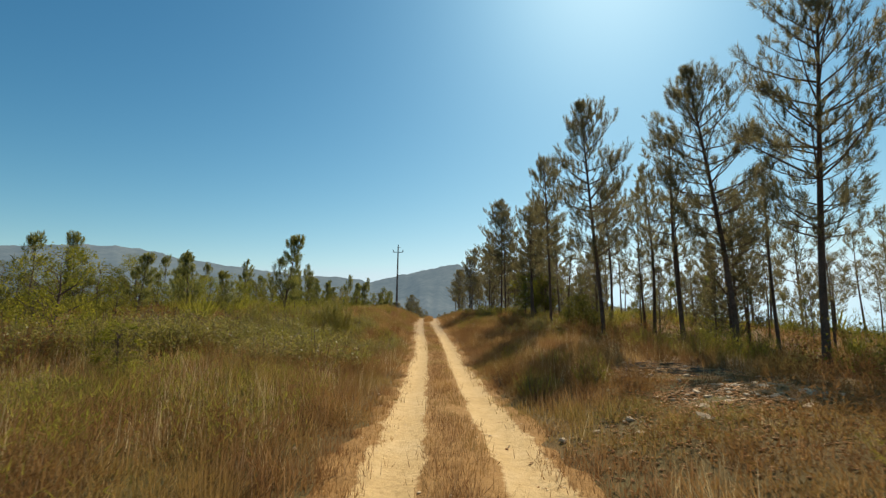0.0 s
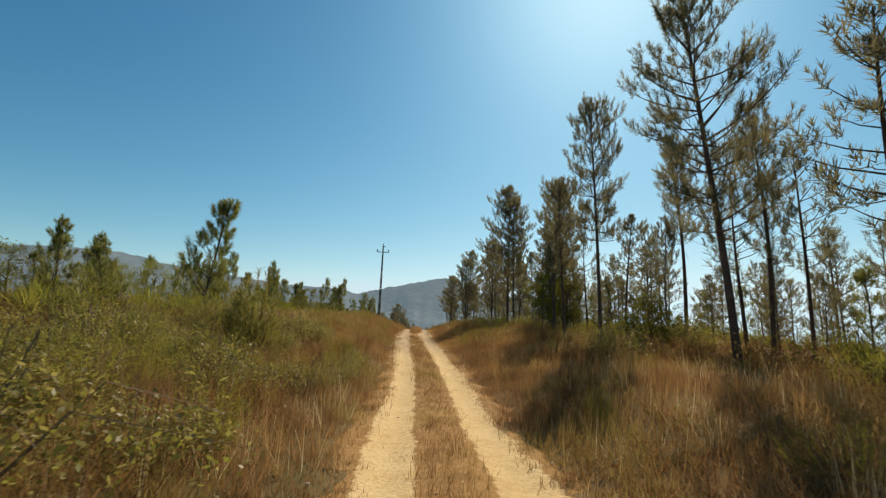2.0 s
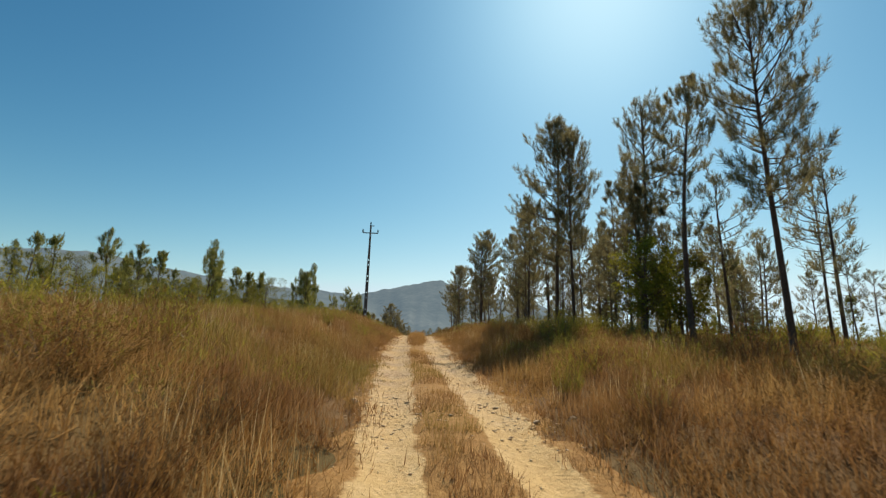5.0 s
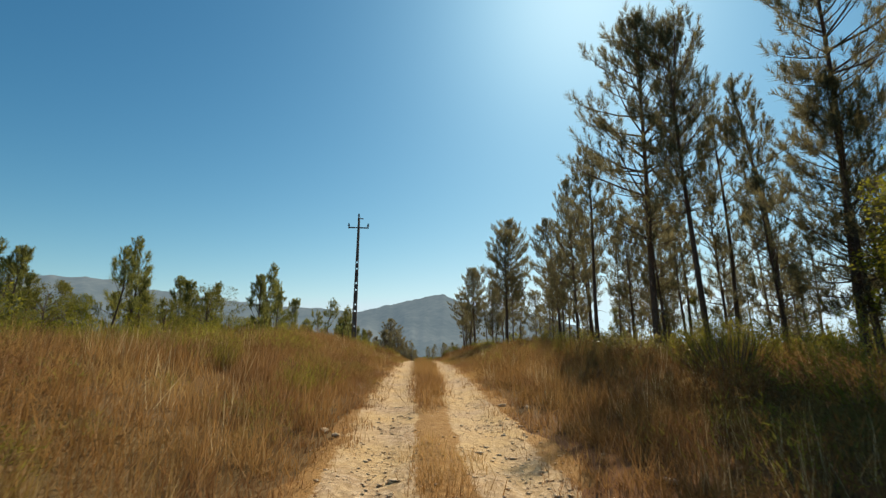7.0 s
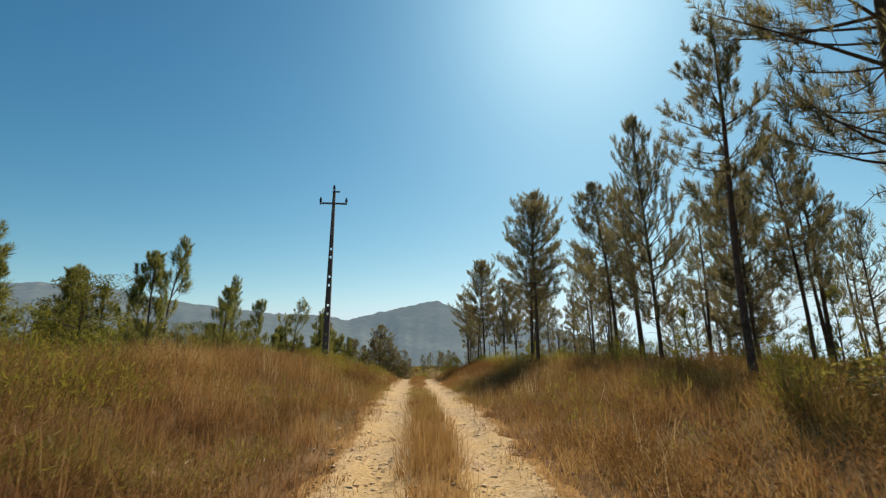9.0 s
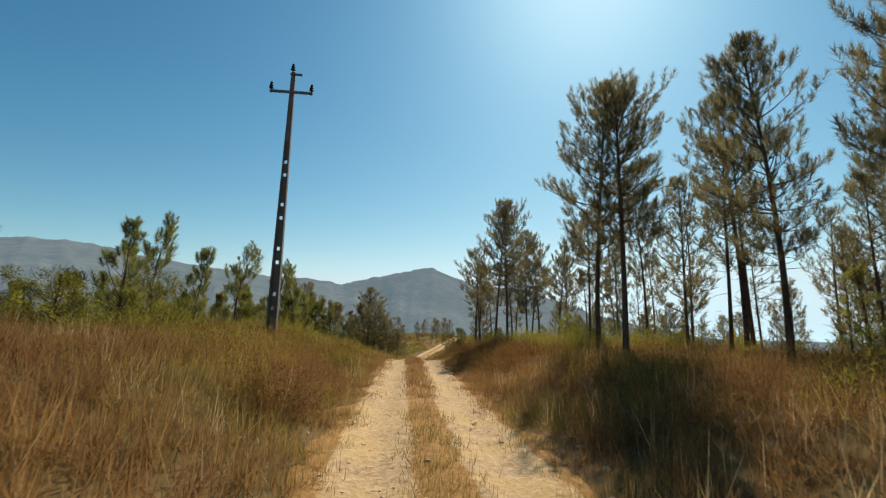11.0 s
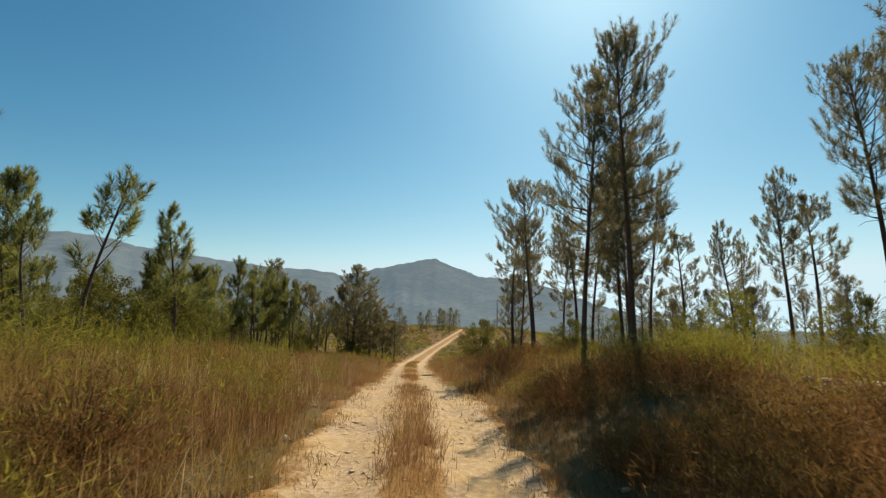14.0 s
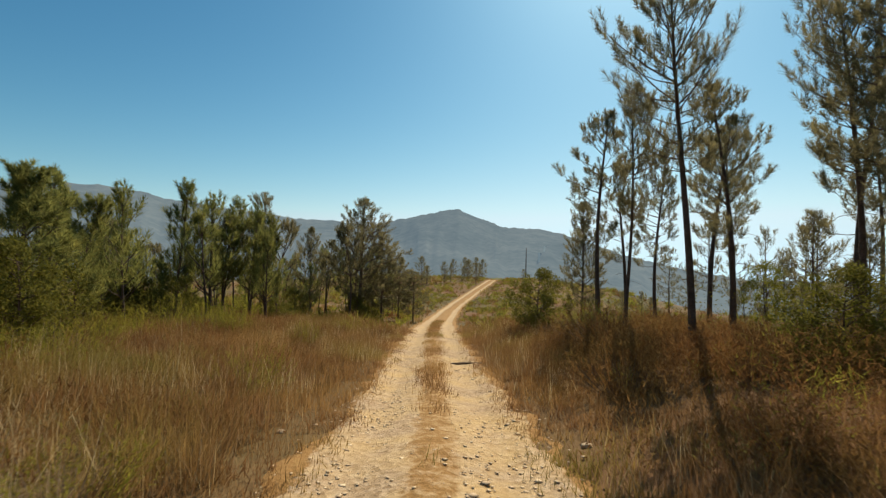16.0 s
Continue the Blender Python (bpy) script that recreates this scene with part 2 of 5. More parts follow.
# ---------------------------------------------------------------- helpers for meshes
def mesh_from(name, verts, faces, mats, smooth=False):
    """verts: N x 3; faces: an M x 3 or M x 4 array, or a list of tuples."""
    me = bpy.data.meshes.new(name)
    verts = np.asarray(verts, dtype=np.float32)
    if isinstance(faces, np.ndarray):
        k = faces.shape[1]
        me.vertices.add(len(verts))
        me.vertices.foreach_set("co", verts.ravel())
        me.loops.add(faces.size)
        me.loops.foreach_set("vertex_index", faces.astype(np.int32).ravel())
        me.polygons.add(len(faces))
        me.polygons.foreach_set("loop_start", np.arange(0, faces.size, k, dtype=np.int32))
        me.update(calc_edges=True)
    else:
        me.from_pydata(verts.tolist(), [], faces)
    for mt in mats:
        me.materials.append(mt)
    if smooth:
        me.polygons.foreach_set("use_smooth", np.ones(len(me.polygons), dtype=bool))
    me.validate()
    return me


def part(name, data, parent, label="", kind=""):
    ob = new(name, data)
    ob.parent = parent
    return tagged(ob, label, kind=kind)


def bm_mesh(name, bm, material):
    me = bpy.data.meshes.new(name)
    bm.to_mesh(me)
    bm.free()
    me.materials.append(material)
    return me


def lattice(ix, iy, seed):
    v = np.sin(ix * 127.1 + iy * 311.7 + seed * 74.7) * 43758.5453
    return v - np.floor(v)


def vnoise(x, y, seed=0):
    ix, iy = np.floor(x), np.floor(y)
    fx, fy = x - ix, y - iy
    fx, fy = fx * fx * (3 - 2 * fx), fy * fy * (3 - 2 * fy)
    a, b = lattice(ix, iy, seed), lattice(ix + 1, iy, seed)
    c, d = lattice(ix, iy + 1, seed), lattice(ix + 1, iy + 1, seed)
    return (a + (b - a) * fx) * (1 - fy) + (c + (d - c) * fx) * fy


def fbm(x, y, seed=0, octaves=4):
    s, k, n = 0.0, 0.5, 0.0
    for o in range(octaves):
        s = s + k * vnoise(x * 2 ** o, y * 2 ** o, seed + o)
        n += k
        k *= 0.5
    return s / n


def step(a, b, v):
    t = np.clip((v - a) / (b - a), 0, 1)
    return t * t * (3 - 2 * t)


# ---------------------------------------------------------------- lie of the land
YS = np.arange(-500, 1000, 0.5)


def smooth_curve(pairs, sigma):
    v = np.interp(YS, [p[0] for p in pairs], [p[1] for p in pairs])
    k = np.exp(-0.5 * (np.arange(-40, 41) * 0.5 / sigma) ** 2)
    k /= k.sum()
    return np.convolve(np.pad(v, 40, mode="edge"), k, mode="valid")


PROFILE = smooth_curve([(-500, -6), (-60, -1.0), (-10, -0.33), (0, -0.35), (10, -0.45), (20, -0.45), (28, 0.15), (35, 0.76), (40, 0.9), (45, 1.33),
                        (50, 1.62), (61, 2.1), (74, 2.1), (84, 2.05), (88.4, 1.76), (91, 1.44), (96, 1.05), (105, 0.55), (124, -0.8), (149, -1.65), (176, -1.0), (209, 1.4),
                        (235, 0.6), (300, -5), (500, -18), (1000, -30)], 2.5)
CENTRE = smooth_curve([(-500, 9), (-20, 2.6), (0, 1.95), (7, 1.66), (16, 1.2), (22, 0.95), (28, 0.5), (36, -0.2), (44, -0.8), (60, -1.45), (69, -1.85),
                       (80, -2.25), (89, -2.6), (100, -3.0), (112, -3.4), (124, -3.5), (149, -2.3), (176, 1.5), (209, 8.7), (240, 16), (300, 28), (1000, 60)], 3.0)
LEFT = smooth_curve([(-500, 0.3), (4, 0.35), (14, 0.75), (25, 0.95), (40, 1.05), (55, 0.95), (66, 1.0), (76, 1.05), (84, 0.6), (95, 0.3), (1000, 0.2)], 3.0)
RIGHT = smooth_curve([(-500, 0.5), (5, 0.6), (25, 0.7), (35, 0.5), (58, 0.6), (68, 0.8), (78, 0.75), (88, 0.8), (96, 0.9), (106, 0.7), (122, 0.2), (1000, 0.2)], 3.0)


def centre(y):
    return np.interp(y, YS, CENTRE)


def land(x, y):
    """Height of the ground at x, y."""
    x, y = np.asarray(x, dtype=float), np.asarray(y, dtype=float)
    d = x - centre(y)
    z = np.interp(y, YS, PROFILE)
    a = np.abs(d)
    bank = np.where(d < 0, np.interp(y, YS, LEFT), np.interp(y, YS, RIGHT))
    z = z + bank * step(1.5, 5.5, a)
    z = z + (fbm(x / 3.1, y / 3.1, 3) - 0.5) * 0.5 * step(1.6, 4, a) + (fbm(x / 17, y / 17, 9) - 0.5) * 1.6 * step(5, 18, a)
    fall = np.where(d < 0, 0.05 * np.clip(a - 30, 0, 400), 0.09 * np.clip(a - 26, 0, 300) + 0.10 * np.clip(a - 10, 0, 60) * step(70, 100, y))
    z = z - fall
    rut = np.exp(-((a - 0.80) / 0.30) ** 2)
    return z - 0.07 * rut + 0.03 * np.exp(-(d / 0.3) ** 2)


def graded(bounds):
    """Lines with the given spacing up to each bound: [(bound, spacing), ...] from 0."""
    out, v = [0.0], 0.0
    for bound, gap in bounds:
        while v + gap <= bound + 1e-6:
            v += gap
            out.append(v)
    return np.array(out)


def sheet(name, ds, ys, height, mats):
    gd, gy = np.meshgrid(ds, ys)
    gx = gd + centre(gy)
    gz = height(gx, gy, gd)
    n, m = gd.shape
    i = np.arange(n * m).reshape(n, m)
    faces = np.stack([i[:-1, :-1], i[:-1, 1:], i[1:, 1:], i[1:, :-1]], axis=-1).reshape(-1, 4)
    me = mesh_from(name, np.stack([gx, gy, gz], axis=-1).reshape(-1, 3), faces, mats, True)
    return me, gd.ravel(), gx.ravel(), gy.ravel()


half = graded([(3, 0.25), (12, 0.5), (45, 1.5), (150, 6), (900, 30)])
d_lines = np.concatenate([-half[:0:-1], half])
y_lines = np.concatenate([-graded([(8, 1), (60, 4), (400, 20)])[:0:-1], graded([(120, 0.8), (250, 2.0), (990, 20)])])
me, _, _, _ = sheet("ground", d_lines, y_lines, lambda x, y, d: land(x, y) - 0.05 * (np.abs(d) < 1.55), [ground_mat])
tagged(new("ground", me), "dry heath ground of brown soil and straw", "ground", kind="structure")

road_d = np.arange(-1.9, 1.901, 0.1)
road_y = np.concatenate([np.arange(-8, 125, 0.2), np.arange(125, 236, 0.8)])
me, rd, rx, ry = sheet("dirt_road", road_d, road_y,
                       lambda x, y, d: land(x, y) + 0.012 + (fbm(x * 2.3, y * 2.3, 21) - 0.5) * 0.05 - 0.16 * step(-0.05, 0.55, np.abs(d) - 1.9 + 1.1 * (fbm(x / 0.7, y / 0.7, 57, 3))), [road_mat])
wob = (fbm(rx * 0 + 5, ry / 4, 31) - 0.5) * 0.3
wide = step(30, 44, ry) * 0.14 - 0.2 * step(112, 128, ry)
ragged = (fbm(rx * 2.1, ry * 2.1, 33) - 0.5) * 0.22
rut = 1 - step(0.22 + wide, 0.50 + wide, np.abs(np.abs(rd + wob * 0.6) - 0.82 + wide * 0.2) + ragged)
rut = rut * 0.9
edge_wob = (fbm(rx / 0.9, ry / 0.9, 37) - 0.5) * 0.9
rut = np.maximum(rut, 0.66 * step(72, 84, ry) * step(126, 114, ry) * (0.75 + 0.5 * fbm(rx * 1.1, ry * 1.1, 61, 3)) * step(1.55, 1.15, np.abs(rd) + edge_wob) * (0.55 + 0.45 * step(0.1, 0.45, np.abs(rd))))
rut = rut * (1 - 0.35 * step(0.35, 0.0, np.abs(np.abs(rd) - 1.15)) * step(0.45, 0.6, fbm(rx * 1.3, ry * 1.3, 39)))
at = me.attributes.new("rut", "FLOAT", "POINT")
at.data.foreach_set("value", rut.astype(np.float32))
at = me.attributes.new("gravel", "FLOAT", "POINT")
at.data.foreach_set("value", (0.25 + 0.75 * step(30, 38, ry)).astype(np.float32))
tagged(new("dirt_road", me), "pale sandy dirt track with two wheel ruts", "dirt road", kind="structure")

# the mountains: slopes rising to a crest some two and a half kilometres off
CREST = [(-180, 1), (-90, 2), (-60, 5.0), (-47, 6.4), (-41, 7.3), (-36, 7.6), (-32, 6.8), (-26, 6.2), (-19, 5.6), (-12.6, 5.4), (-10.5, 5.1), (-7.5, 5.75),
         (-3.5, 6.7), (-1, 7.25), (0.5, 7.55), (2, 6.9), (3.6, 6.3), (6.4, 5.3), (10.3, 5.2), (13, 4.6), (15, 4.0), (20, 2.2), (25, 0.9), (32, -0.3), (60, -0.2), (90, 1), (180, 1)]


def mountain_range():
    bear = np.concatenate([np.arange(-180, -66, 4.0), np.arange(-66, 66, 0.35), np.arange(66, 181, 4.0)])
    rows = np.array([850, 1000, 1200, 1400, 1600, 1800, 2000, 2150, 2300, 2400, 2440, 2480, 2600, 2900, 3300.0])
    b, r = np.meshgrid(bear, rows)
    el = np.interp(b, [c[0] for c in CREST], [c[1] for c in CREST])
    crest = np.tan(np.radians(el)) * 2440 + 3.6 + (fbm(b / 0.9, b * 0, 5) - 0.5) * 9
    t = np.clip((r - 850) / (2440 - 850), 0, 1)
    shape = np.where(r <= 2440, t ** 1.25, 1 - 0.5 * (r - 2440) / 860)
    spur = (fbm(b / 3.2 + r / 900, r / 420, 13) - 0.5) * 90 * np.sin(np.pi * np.clip(t, 0, 1)) * (crest > 60)
    z = -55 + (crest + 55) * shape + spur + (fbm(b * 2.6, r / 60, 71, 3) - 0.5) * 16 * np.clip(t * 2, 0, 1) * (crest > 60)
    br = np.radians(b)
    i = np.arange(b.size).reshape(b.shape)
    faces = np.stack([i[:-1, :-1], i[:-1, 1:], i[1:, 1:], i[1:, :-1]], axis=-1).reshape(-1, 4)
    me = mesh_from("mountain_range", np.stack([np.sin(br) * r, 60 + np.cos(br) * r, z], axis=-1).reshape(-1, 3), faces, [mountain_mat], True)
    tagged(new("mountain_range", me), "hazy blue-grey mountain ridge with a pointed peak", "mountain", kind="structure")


mountain_range()


def mountain_track():
    """A pale track climbing the flank of the peak."""
    mountain = bpy.data.objects["mountain_range"].data
    co = np.array([v.co for v in mountain.vertices])
    u = np.linspace(0, 1, 26)
    b = np.radians(9.9 + 1.3 * u + 0.12 * np.sin(u * 7))
    r = 1420 + 330 * u
    x, y = np.sin(b) * r, 60 + np.cos(b) * r
    d2 = (co[None, :, 0] - x[:, None]) ** 2 + (co[None, :, 1] - y[:, None]) ** 2
    near = np.argsort(d2, axis=1)[:, :4]
    w = 1 / (np.take_along_axis(d2, near, 1) + 1)
    z = (co[near, 2] * w).sum(1) / w.sum(1) + 5
    lft = np.stack([x - 3, y, z], axis=1)
    rgt = np.stack([x + 3, y, z + 0.5], axis=1)
    i = np.arange(len(u) - 1)
    faces = np.stack([2 * i, 2 * i + 1, 2 * i + 3, 2 * i + 2], axis=1)
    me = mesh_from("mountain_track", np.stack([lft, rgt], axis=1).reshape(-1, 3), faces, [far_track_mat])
    tagged(new("mountain_track", me), "pale track climbing the far mountain flank", "track", kind="structure")


mountain_track()


# ---------------------------------------------------------------- trees
def tube(pts, radii, sides, verts, faces, cap=True):
    """Adds a tapered tube along pts to verts and faces."""
    pts = [Vector(p) for p in pts]
    start = len(verts)
    for k, p in enumerate(pts):
        way = (pts[min(k + 1, len(pts) - 1)] - pts[max(k - 1, 0)]).normalized()
        side = way.cross(Vector((0.31, 0.95, 0.05))).normalized()
        up = side.cross(way)
        for s in range(sides):
            a = 2 * math.pi * s / sides
            verts.append(p + (side * math.cos(a) + up * math.sin(a)) * radii[k])
    for k in range(len(pts) - 1):
        for s in range(sides):
            a, b = start + k * sides + s, start + k * sides + (s + 1) % sides
            faces.append((a, b, b + sides, a + sides))
    if cap:
        faces.append(tuple(start + (len(pts) - 1) * sides + s for s in range(sides)))


def brushes_mesh(name, pos, way, size, needles, width, rng, material, spread=0.95):
    """Bottle brushes of long needles, one at each pos along way; size is the brush's length."""
    m = len(pos) * needles
    j = np.repeat(np.arange(len(pos)), needles)
    w, s = way[j], size[j][:, None]
    side = np.cross(w, rng.normal(size=(m, 3)))
    side /= np.linalg.norm(side, axis=1, keepdims=True)
    u = rng.uniform(0, 1, (m, 1)) ** 0.85
    d = w * (0.30 + 0.75 * u) + side * (1.0 - 0.5 * u) * spread + [0, 0, 0.12]
    d /= np.linalg.norm(d, axis=1, keepdims=True)
    base = pos[j] + w * (u * 0.85 - 0.2) * s
    perp = np.cross(d, rng.normal(size=(m, 3)))
    perp /= np.linalg.norm(perp, axis=1, keepdims=True)
    ln = s * rng.uniform(0.32, 0.48, (m, 1)) * (0.75 + 0.5 * np.sin(np.pi * u))
    v = np.stack([base + perp * width, base - perp * width, base + d * ln], axis=1).reshape(-1, 3)
    return mesh_from(name, v, np.arange(m * 3).reshape(-1, 3), [material])


def pine(seed, h, bare, reach, gap, needles, width, material, young=False, bend=0.3, dense=1.0, brush=0.55, peak=0.35, fine=True, lopsided=0.25, twig_gap=0.40, inner=0.35):
    """A pine: an Empty at its foot with trunk, limbs and crown. Limbs in whorls curve up; their twigs end in brushes of needles."""
    rng = np.random.default_rng(seed)
    root = new("pine_tree")
    lean = rng.normal(size=2) * bend * 0.5
    wave, heavy = rng.uniform(0, 6.3), rng.uniform(0, 6.3)
    up = Vector((0, 0, 1))

    def stem(z):
        u = z / h
        return Vector((lean[0] * u * u + 0.16 * bend * math.sin(wave + 5 * u), lean[1] * u * u + 0.16 * bend * math.cos(wave + 4 * u), z))

    r0 = h * 0.0105
    tv, tf = [], []
    zs = np.linspace(-0.15, h * 0.97, 14)
    tube([stem(z) for z in zs], [r0 * (1.3 if k == 0 else 1) * (1 - 0.93 * max(z, 0) / h) ** 0.85 + 0.006 for k, z in enumerate(zs)], 8, tv, tf)
    lv, lf = [], []
    pos, way, size = [], [], []

    def put(p, w, s):
        pos.append(p)
        way.append((w + Vector(rng.normal(size=3)) * 0.18).normalized())
        size.append(s * brush * rng.uniform(0.75, 1.25))

    z, turn = bare * h, rng.uniform(0, 6.3)
    while z < h * 0.95:
        t = (z - bare * h) / (h - bare * h)
        if young:
            env = (1 - t) ** 0.75 * min(1, 0.75 + 1.2 * t) + 0.06
        elif t < peak:
            env = 0.55 + 0.45 * t / peak
        else:
            env = (1 - ((t - peak) / (1 - peak)) ** 1.6) ** 0.9 + 0.07
        small = 1.1 - (0.4 if young else 0.25) * t
        nb = int(rng.integers(3, 6)) if young else int(rng.integers(4, 7))
        turn += rng.uniform(0.5, 1.2)
        for k in range(nb):
            if rng.random() > dense:
                continue
            az = turn + 2 * math.pi * k / nb + rng.normal() * 0.3
            ln = max(0.2, reach * env * rng.uniform(0.5, 1.25) * (1 + lopsided * math.cos(az - heavy)))
            el = radians(((32 + 32 * t) if young else (2 + 52 * t)) + rng.normal() * 9)
            ln = min(ln, max(0.14, (h * 0.96 - z) / (math.sin(el) + 0.45)))
            out = Vector((math.cos(az) * math.cos(el), math.sin(az) * math.cos(el), math.sin(el)))
            across = Vector((-math.sin(az), math.cos(az), 0))
            sway = rng.normal() * 0.12
            p0 = stem(z + rng.uniform(-0.3, 0.3) * gap)

            def along(s):
                return p0 + out * ln * s + up * ln * 0.24 * s * s + across * ln * sway * s * s

            def heading(s):
                return (out + up * 0.5 * s + across * 2 * sway * s).normalized()

            rb = 0.008 + 0.011 * ln
            tube([along(s) for s in ((0, 0.35, 0.7, 1.0) if fine else (0, 0.5, 1.0))], [rb, rb * 0.75, rb * 0.5, 0.006] if fine else [rb * 1.3, rb, 0.01], 4 if fine else 3, lv, lf, False)
            tip, head = along(1.0), heading(1.0)
            put(tip, head + up * 0.8, 1.15 * small)
            for g in (-1, 1):
                put(tip - head * 0.12 * ln + across * g * 0.16, head * 0.5 + across * g * 0.35 + up * 0.9, small)
            n = max(1, int(ln * (1 - inner) / twig_gap + rng.uniform(0, 1)))
            for q in range(n):
                s = inner + (0.94 - inner) * (q + rng.uniform(0.1, 0.9)) / n
                g = 1 if (q + k) % 2 else -1
                a, hd = along(s), heading(s)
                tw = (hd * 0.65 + across * g * rng.uniform(0.4, 0.95) + up * rng.uniform(-0.05, 0.55)).normalized()
                tl = (0.16 + 0.42 * ln * (1.05 - s)) * rng.uniform(0.7, 1.3)
                e = a + tw * tl
                if fine:
                    tube([a, e], [0.008, 0.004], 3, lv, lf, False)
                put(e, tw * 0.6 + up * 0.85, small)
                if tl > 0.42:
                    put(a + tw * tl * 0.55 + across * rng.normal() * 0.08, tw * 0.4 + up * 0.8, 0.85 * small)
                    put(e - tw * 0.12 + Vector(rng.normal(size=3)) * 0.1, tw * 0.8 + hd * 0.5 + up * 0.2, 0.85 * small)
        if t > 0.5:
            put(stem(z) + Vector((rng.normal() * 0.12, rng.normal() * 0.12, 0.1)), Vector((rng.normal() * 0.4, rng.normal() * 0.4, 1)), small)
        z += gap * rng.uniform(0.7, 1.3)
    if not young:
        zz = bare * h * 0.4
        while zz < bare * h + 1.0:
            az = rng.uniform(0, 6.3)
            ln = rng.uniform(0.25, 1.5)
            p0 = stem(zz)
            way_out = Vector((math.cos(az), math.sin(az), rng.uniform(-0.2, 0.15)))
            tube([p0, p0 + way_out * ln * 0.6, p0 + (way_out + Vector((0, 0, -0.15))) * ln], [0.016, 0.010, 0.004], 3, lv, lf)
            zz += rng.uniform(0.3, 0.9)
    top = stem(h * 0.965)
    for k in range(5):
        put(top + Vector((rng.normal() * 0.07, rng.normal() * 0.07, -0.5 * brush * k)), Vector((rng.normal() * 0.15, rng.normal() * 0.15, 1)), 0.75 + 0.1 * k)
    part("trunk", mesh_from("trunk", tv, tf, [bark_mat], True), root)
    part("branchwork", mesh_from("branchwork", lv, lf, [bark_mat]), root, kind="stuff")
    part("crown", brushes_mesh("crown", np.array(pos), np.array(way), np.array(size), needles, width, rng, material), root, kind="stuff")
    return root


def leaf_cloud(name, centres, radii, per, leaf, rng, material):
    """Clumps of small diamond leaves round each centre."""
    n = len(centres) * per
    c = np.repeat(centres, per, axis=0)
    r = np.repeat(radii, per)[:, None]
    o = rng.normal(size=(n, 3))
    o /= np.linalg.norm(o, axis=1, keepdims=True)
    p = c + o * r * rng.uniform(0.25, 1.0, (n, 1)) ** 0.6
    a = rng.normal(size=(n, 3))
    a /= np.linalg.norm(a, axis=1, keepdims=True)
    b = np.cross(a, rng.normal(size=(n, 3)))
    b /= np.linalg.norm(b, axis=1, keepdims=True)
    s = leaf * rng.uniform(0.6, 1.35, (n, 1))
    v = np.stack([p - a * s, p + b * s * 0.5, p + a * s, p - b * s * 0.5], axis=1).reshape(-1, 3)
    return mesh_from(name, v, np.arange(n * 4).reshape(-1, 4), [material])


def broadleaf(seed, h, spread, per, leaf, material, low=0.25, clumps=70):
    """An oak-like tree: trunk with forking limbs and clumps of leaves with gaps between."""
    rng = np.random.default_rng(seed)
    root = new("oak_tree")
    tv, tf, lv, lf = [], [], [], []
    fork = h * low
    tube([(0, 0, -0.15), (0.05, 0.02, fork * 0.5), (0.1, -0.03, fork), (0.02, 0.1, h * 0.55), (0.1, 0.1, h * 0.85)],
         [h * 0.02, h * 0.016, h * 0.013, h * 0.008, 0.01], 8, tv, tf)
    cs, rs = [], []
    for k in range(clumps):
        u = rng.uniform(0, 1)
        z = fork + (h - fork) * u
        rad = spread * (math.sin(math.pi * (0.12 + 0.8 * u)) ** 0.7) * rng.uniform(0.35, 1.0)
        az = rng.uniform(0, 6.3)
        c = Vector((math.cos(az) * rad, math.sin(az) * rad, z))
        s = Vector((0.06, 0.04, max(fork * 0.8, z - rad * 0.7)))
        mid = s.lerp(c, 0.5) + Vector(rng.normal(size=3)) * 0.1
        tube([s, mid, c], [0.008 + 0.008 * rad, 0.006 + 0.004 * rad, 0.003], 4, lv, lf)
        cs.append(c)
        rs.append(spread * rng.uniform(0.14, 0.27))
    part("trunk", mesh_from("trunk", tv, tf, [bark_mat], True), root)
    part("branchwork", mesh_from("branchwork", lv, lf, [bark_mat]), root, kind="stuff")
    part("crown", leaf_cloud("crown", np.array(cs), np.array(rs), per, leaf, rng, material), root, kind="stuff")
    return root


class Nursery:
    """Plants of one sort: built once per variant at unit height, then set out as copies."""

    def __init__(self, makers):
        self.makers, self.made, self.k, self.joined = makers, {}, 0, None

    def plant(self, x, y, top, label, category, group="", wide=1.0, turn=None, tilt=0.0, variant=None, height=None):
        v = self.k % len(self.makers) if variant is None else variant
        far = self.joined is not None and category == "pine tree" and label != BUSHY and abs(x - float(centre(y))) > 19 and top is None
        self.k += 1
        rng = random.Random(self.k * 17 + v)
        z = float(land(x, y))
        maker, own = self.makers[v]
        s = (height if height else top - z - 0.35) / own
        m = pose(x, y, z, rng.uniform(-1.5, 1.5), tilt + rng.uniform(-1.5, 1.5), rng.uniform(0, 360) if turn is None else turn) @ Matrix.Diagonal((s * wide, s * wide, s, 1))
        if far and v in self.made:
            self.joined.append((self.made[v], m))
            return None
        if v not in self.made:
            self.made[v] = maker()
            self.made[v].matrix_basis = m
            ob = self.made[v]
            ob["unit"] = 1
        else:
            ob = copy_thing(self.made[v], Matrix.Identity(4))
            ob.matrix_basis = m
        if "unit" in ob:
            del ob["unit"]
        tagged(ob, label, category, group)
        return ob


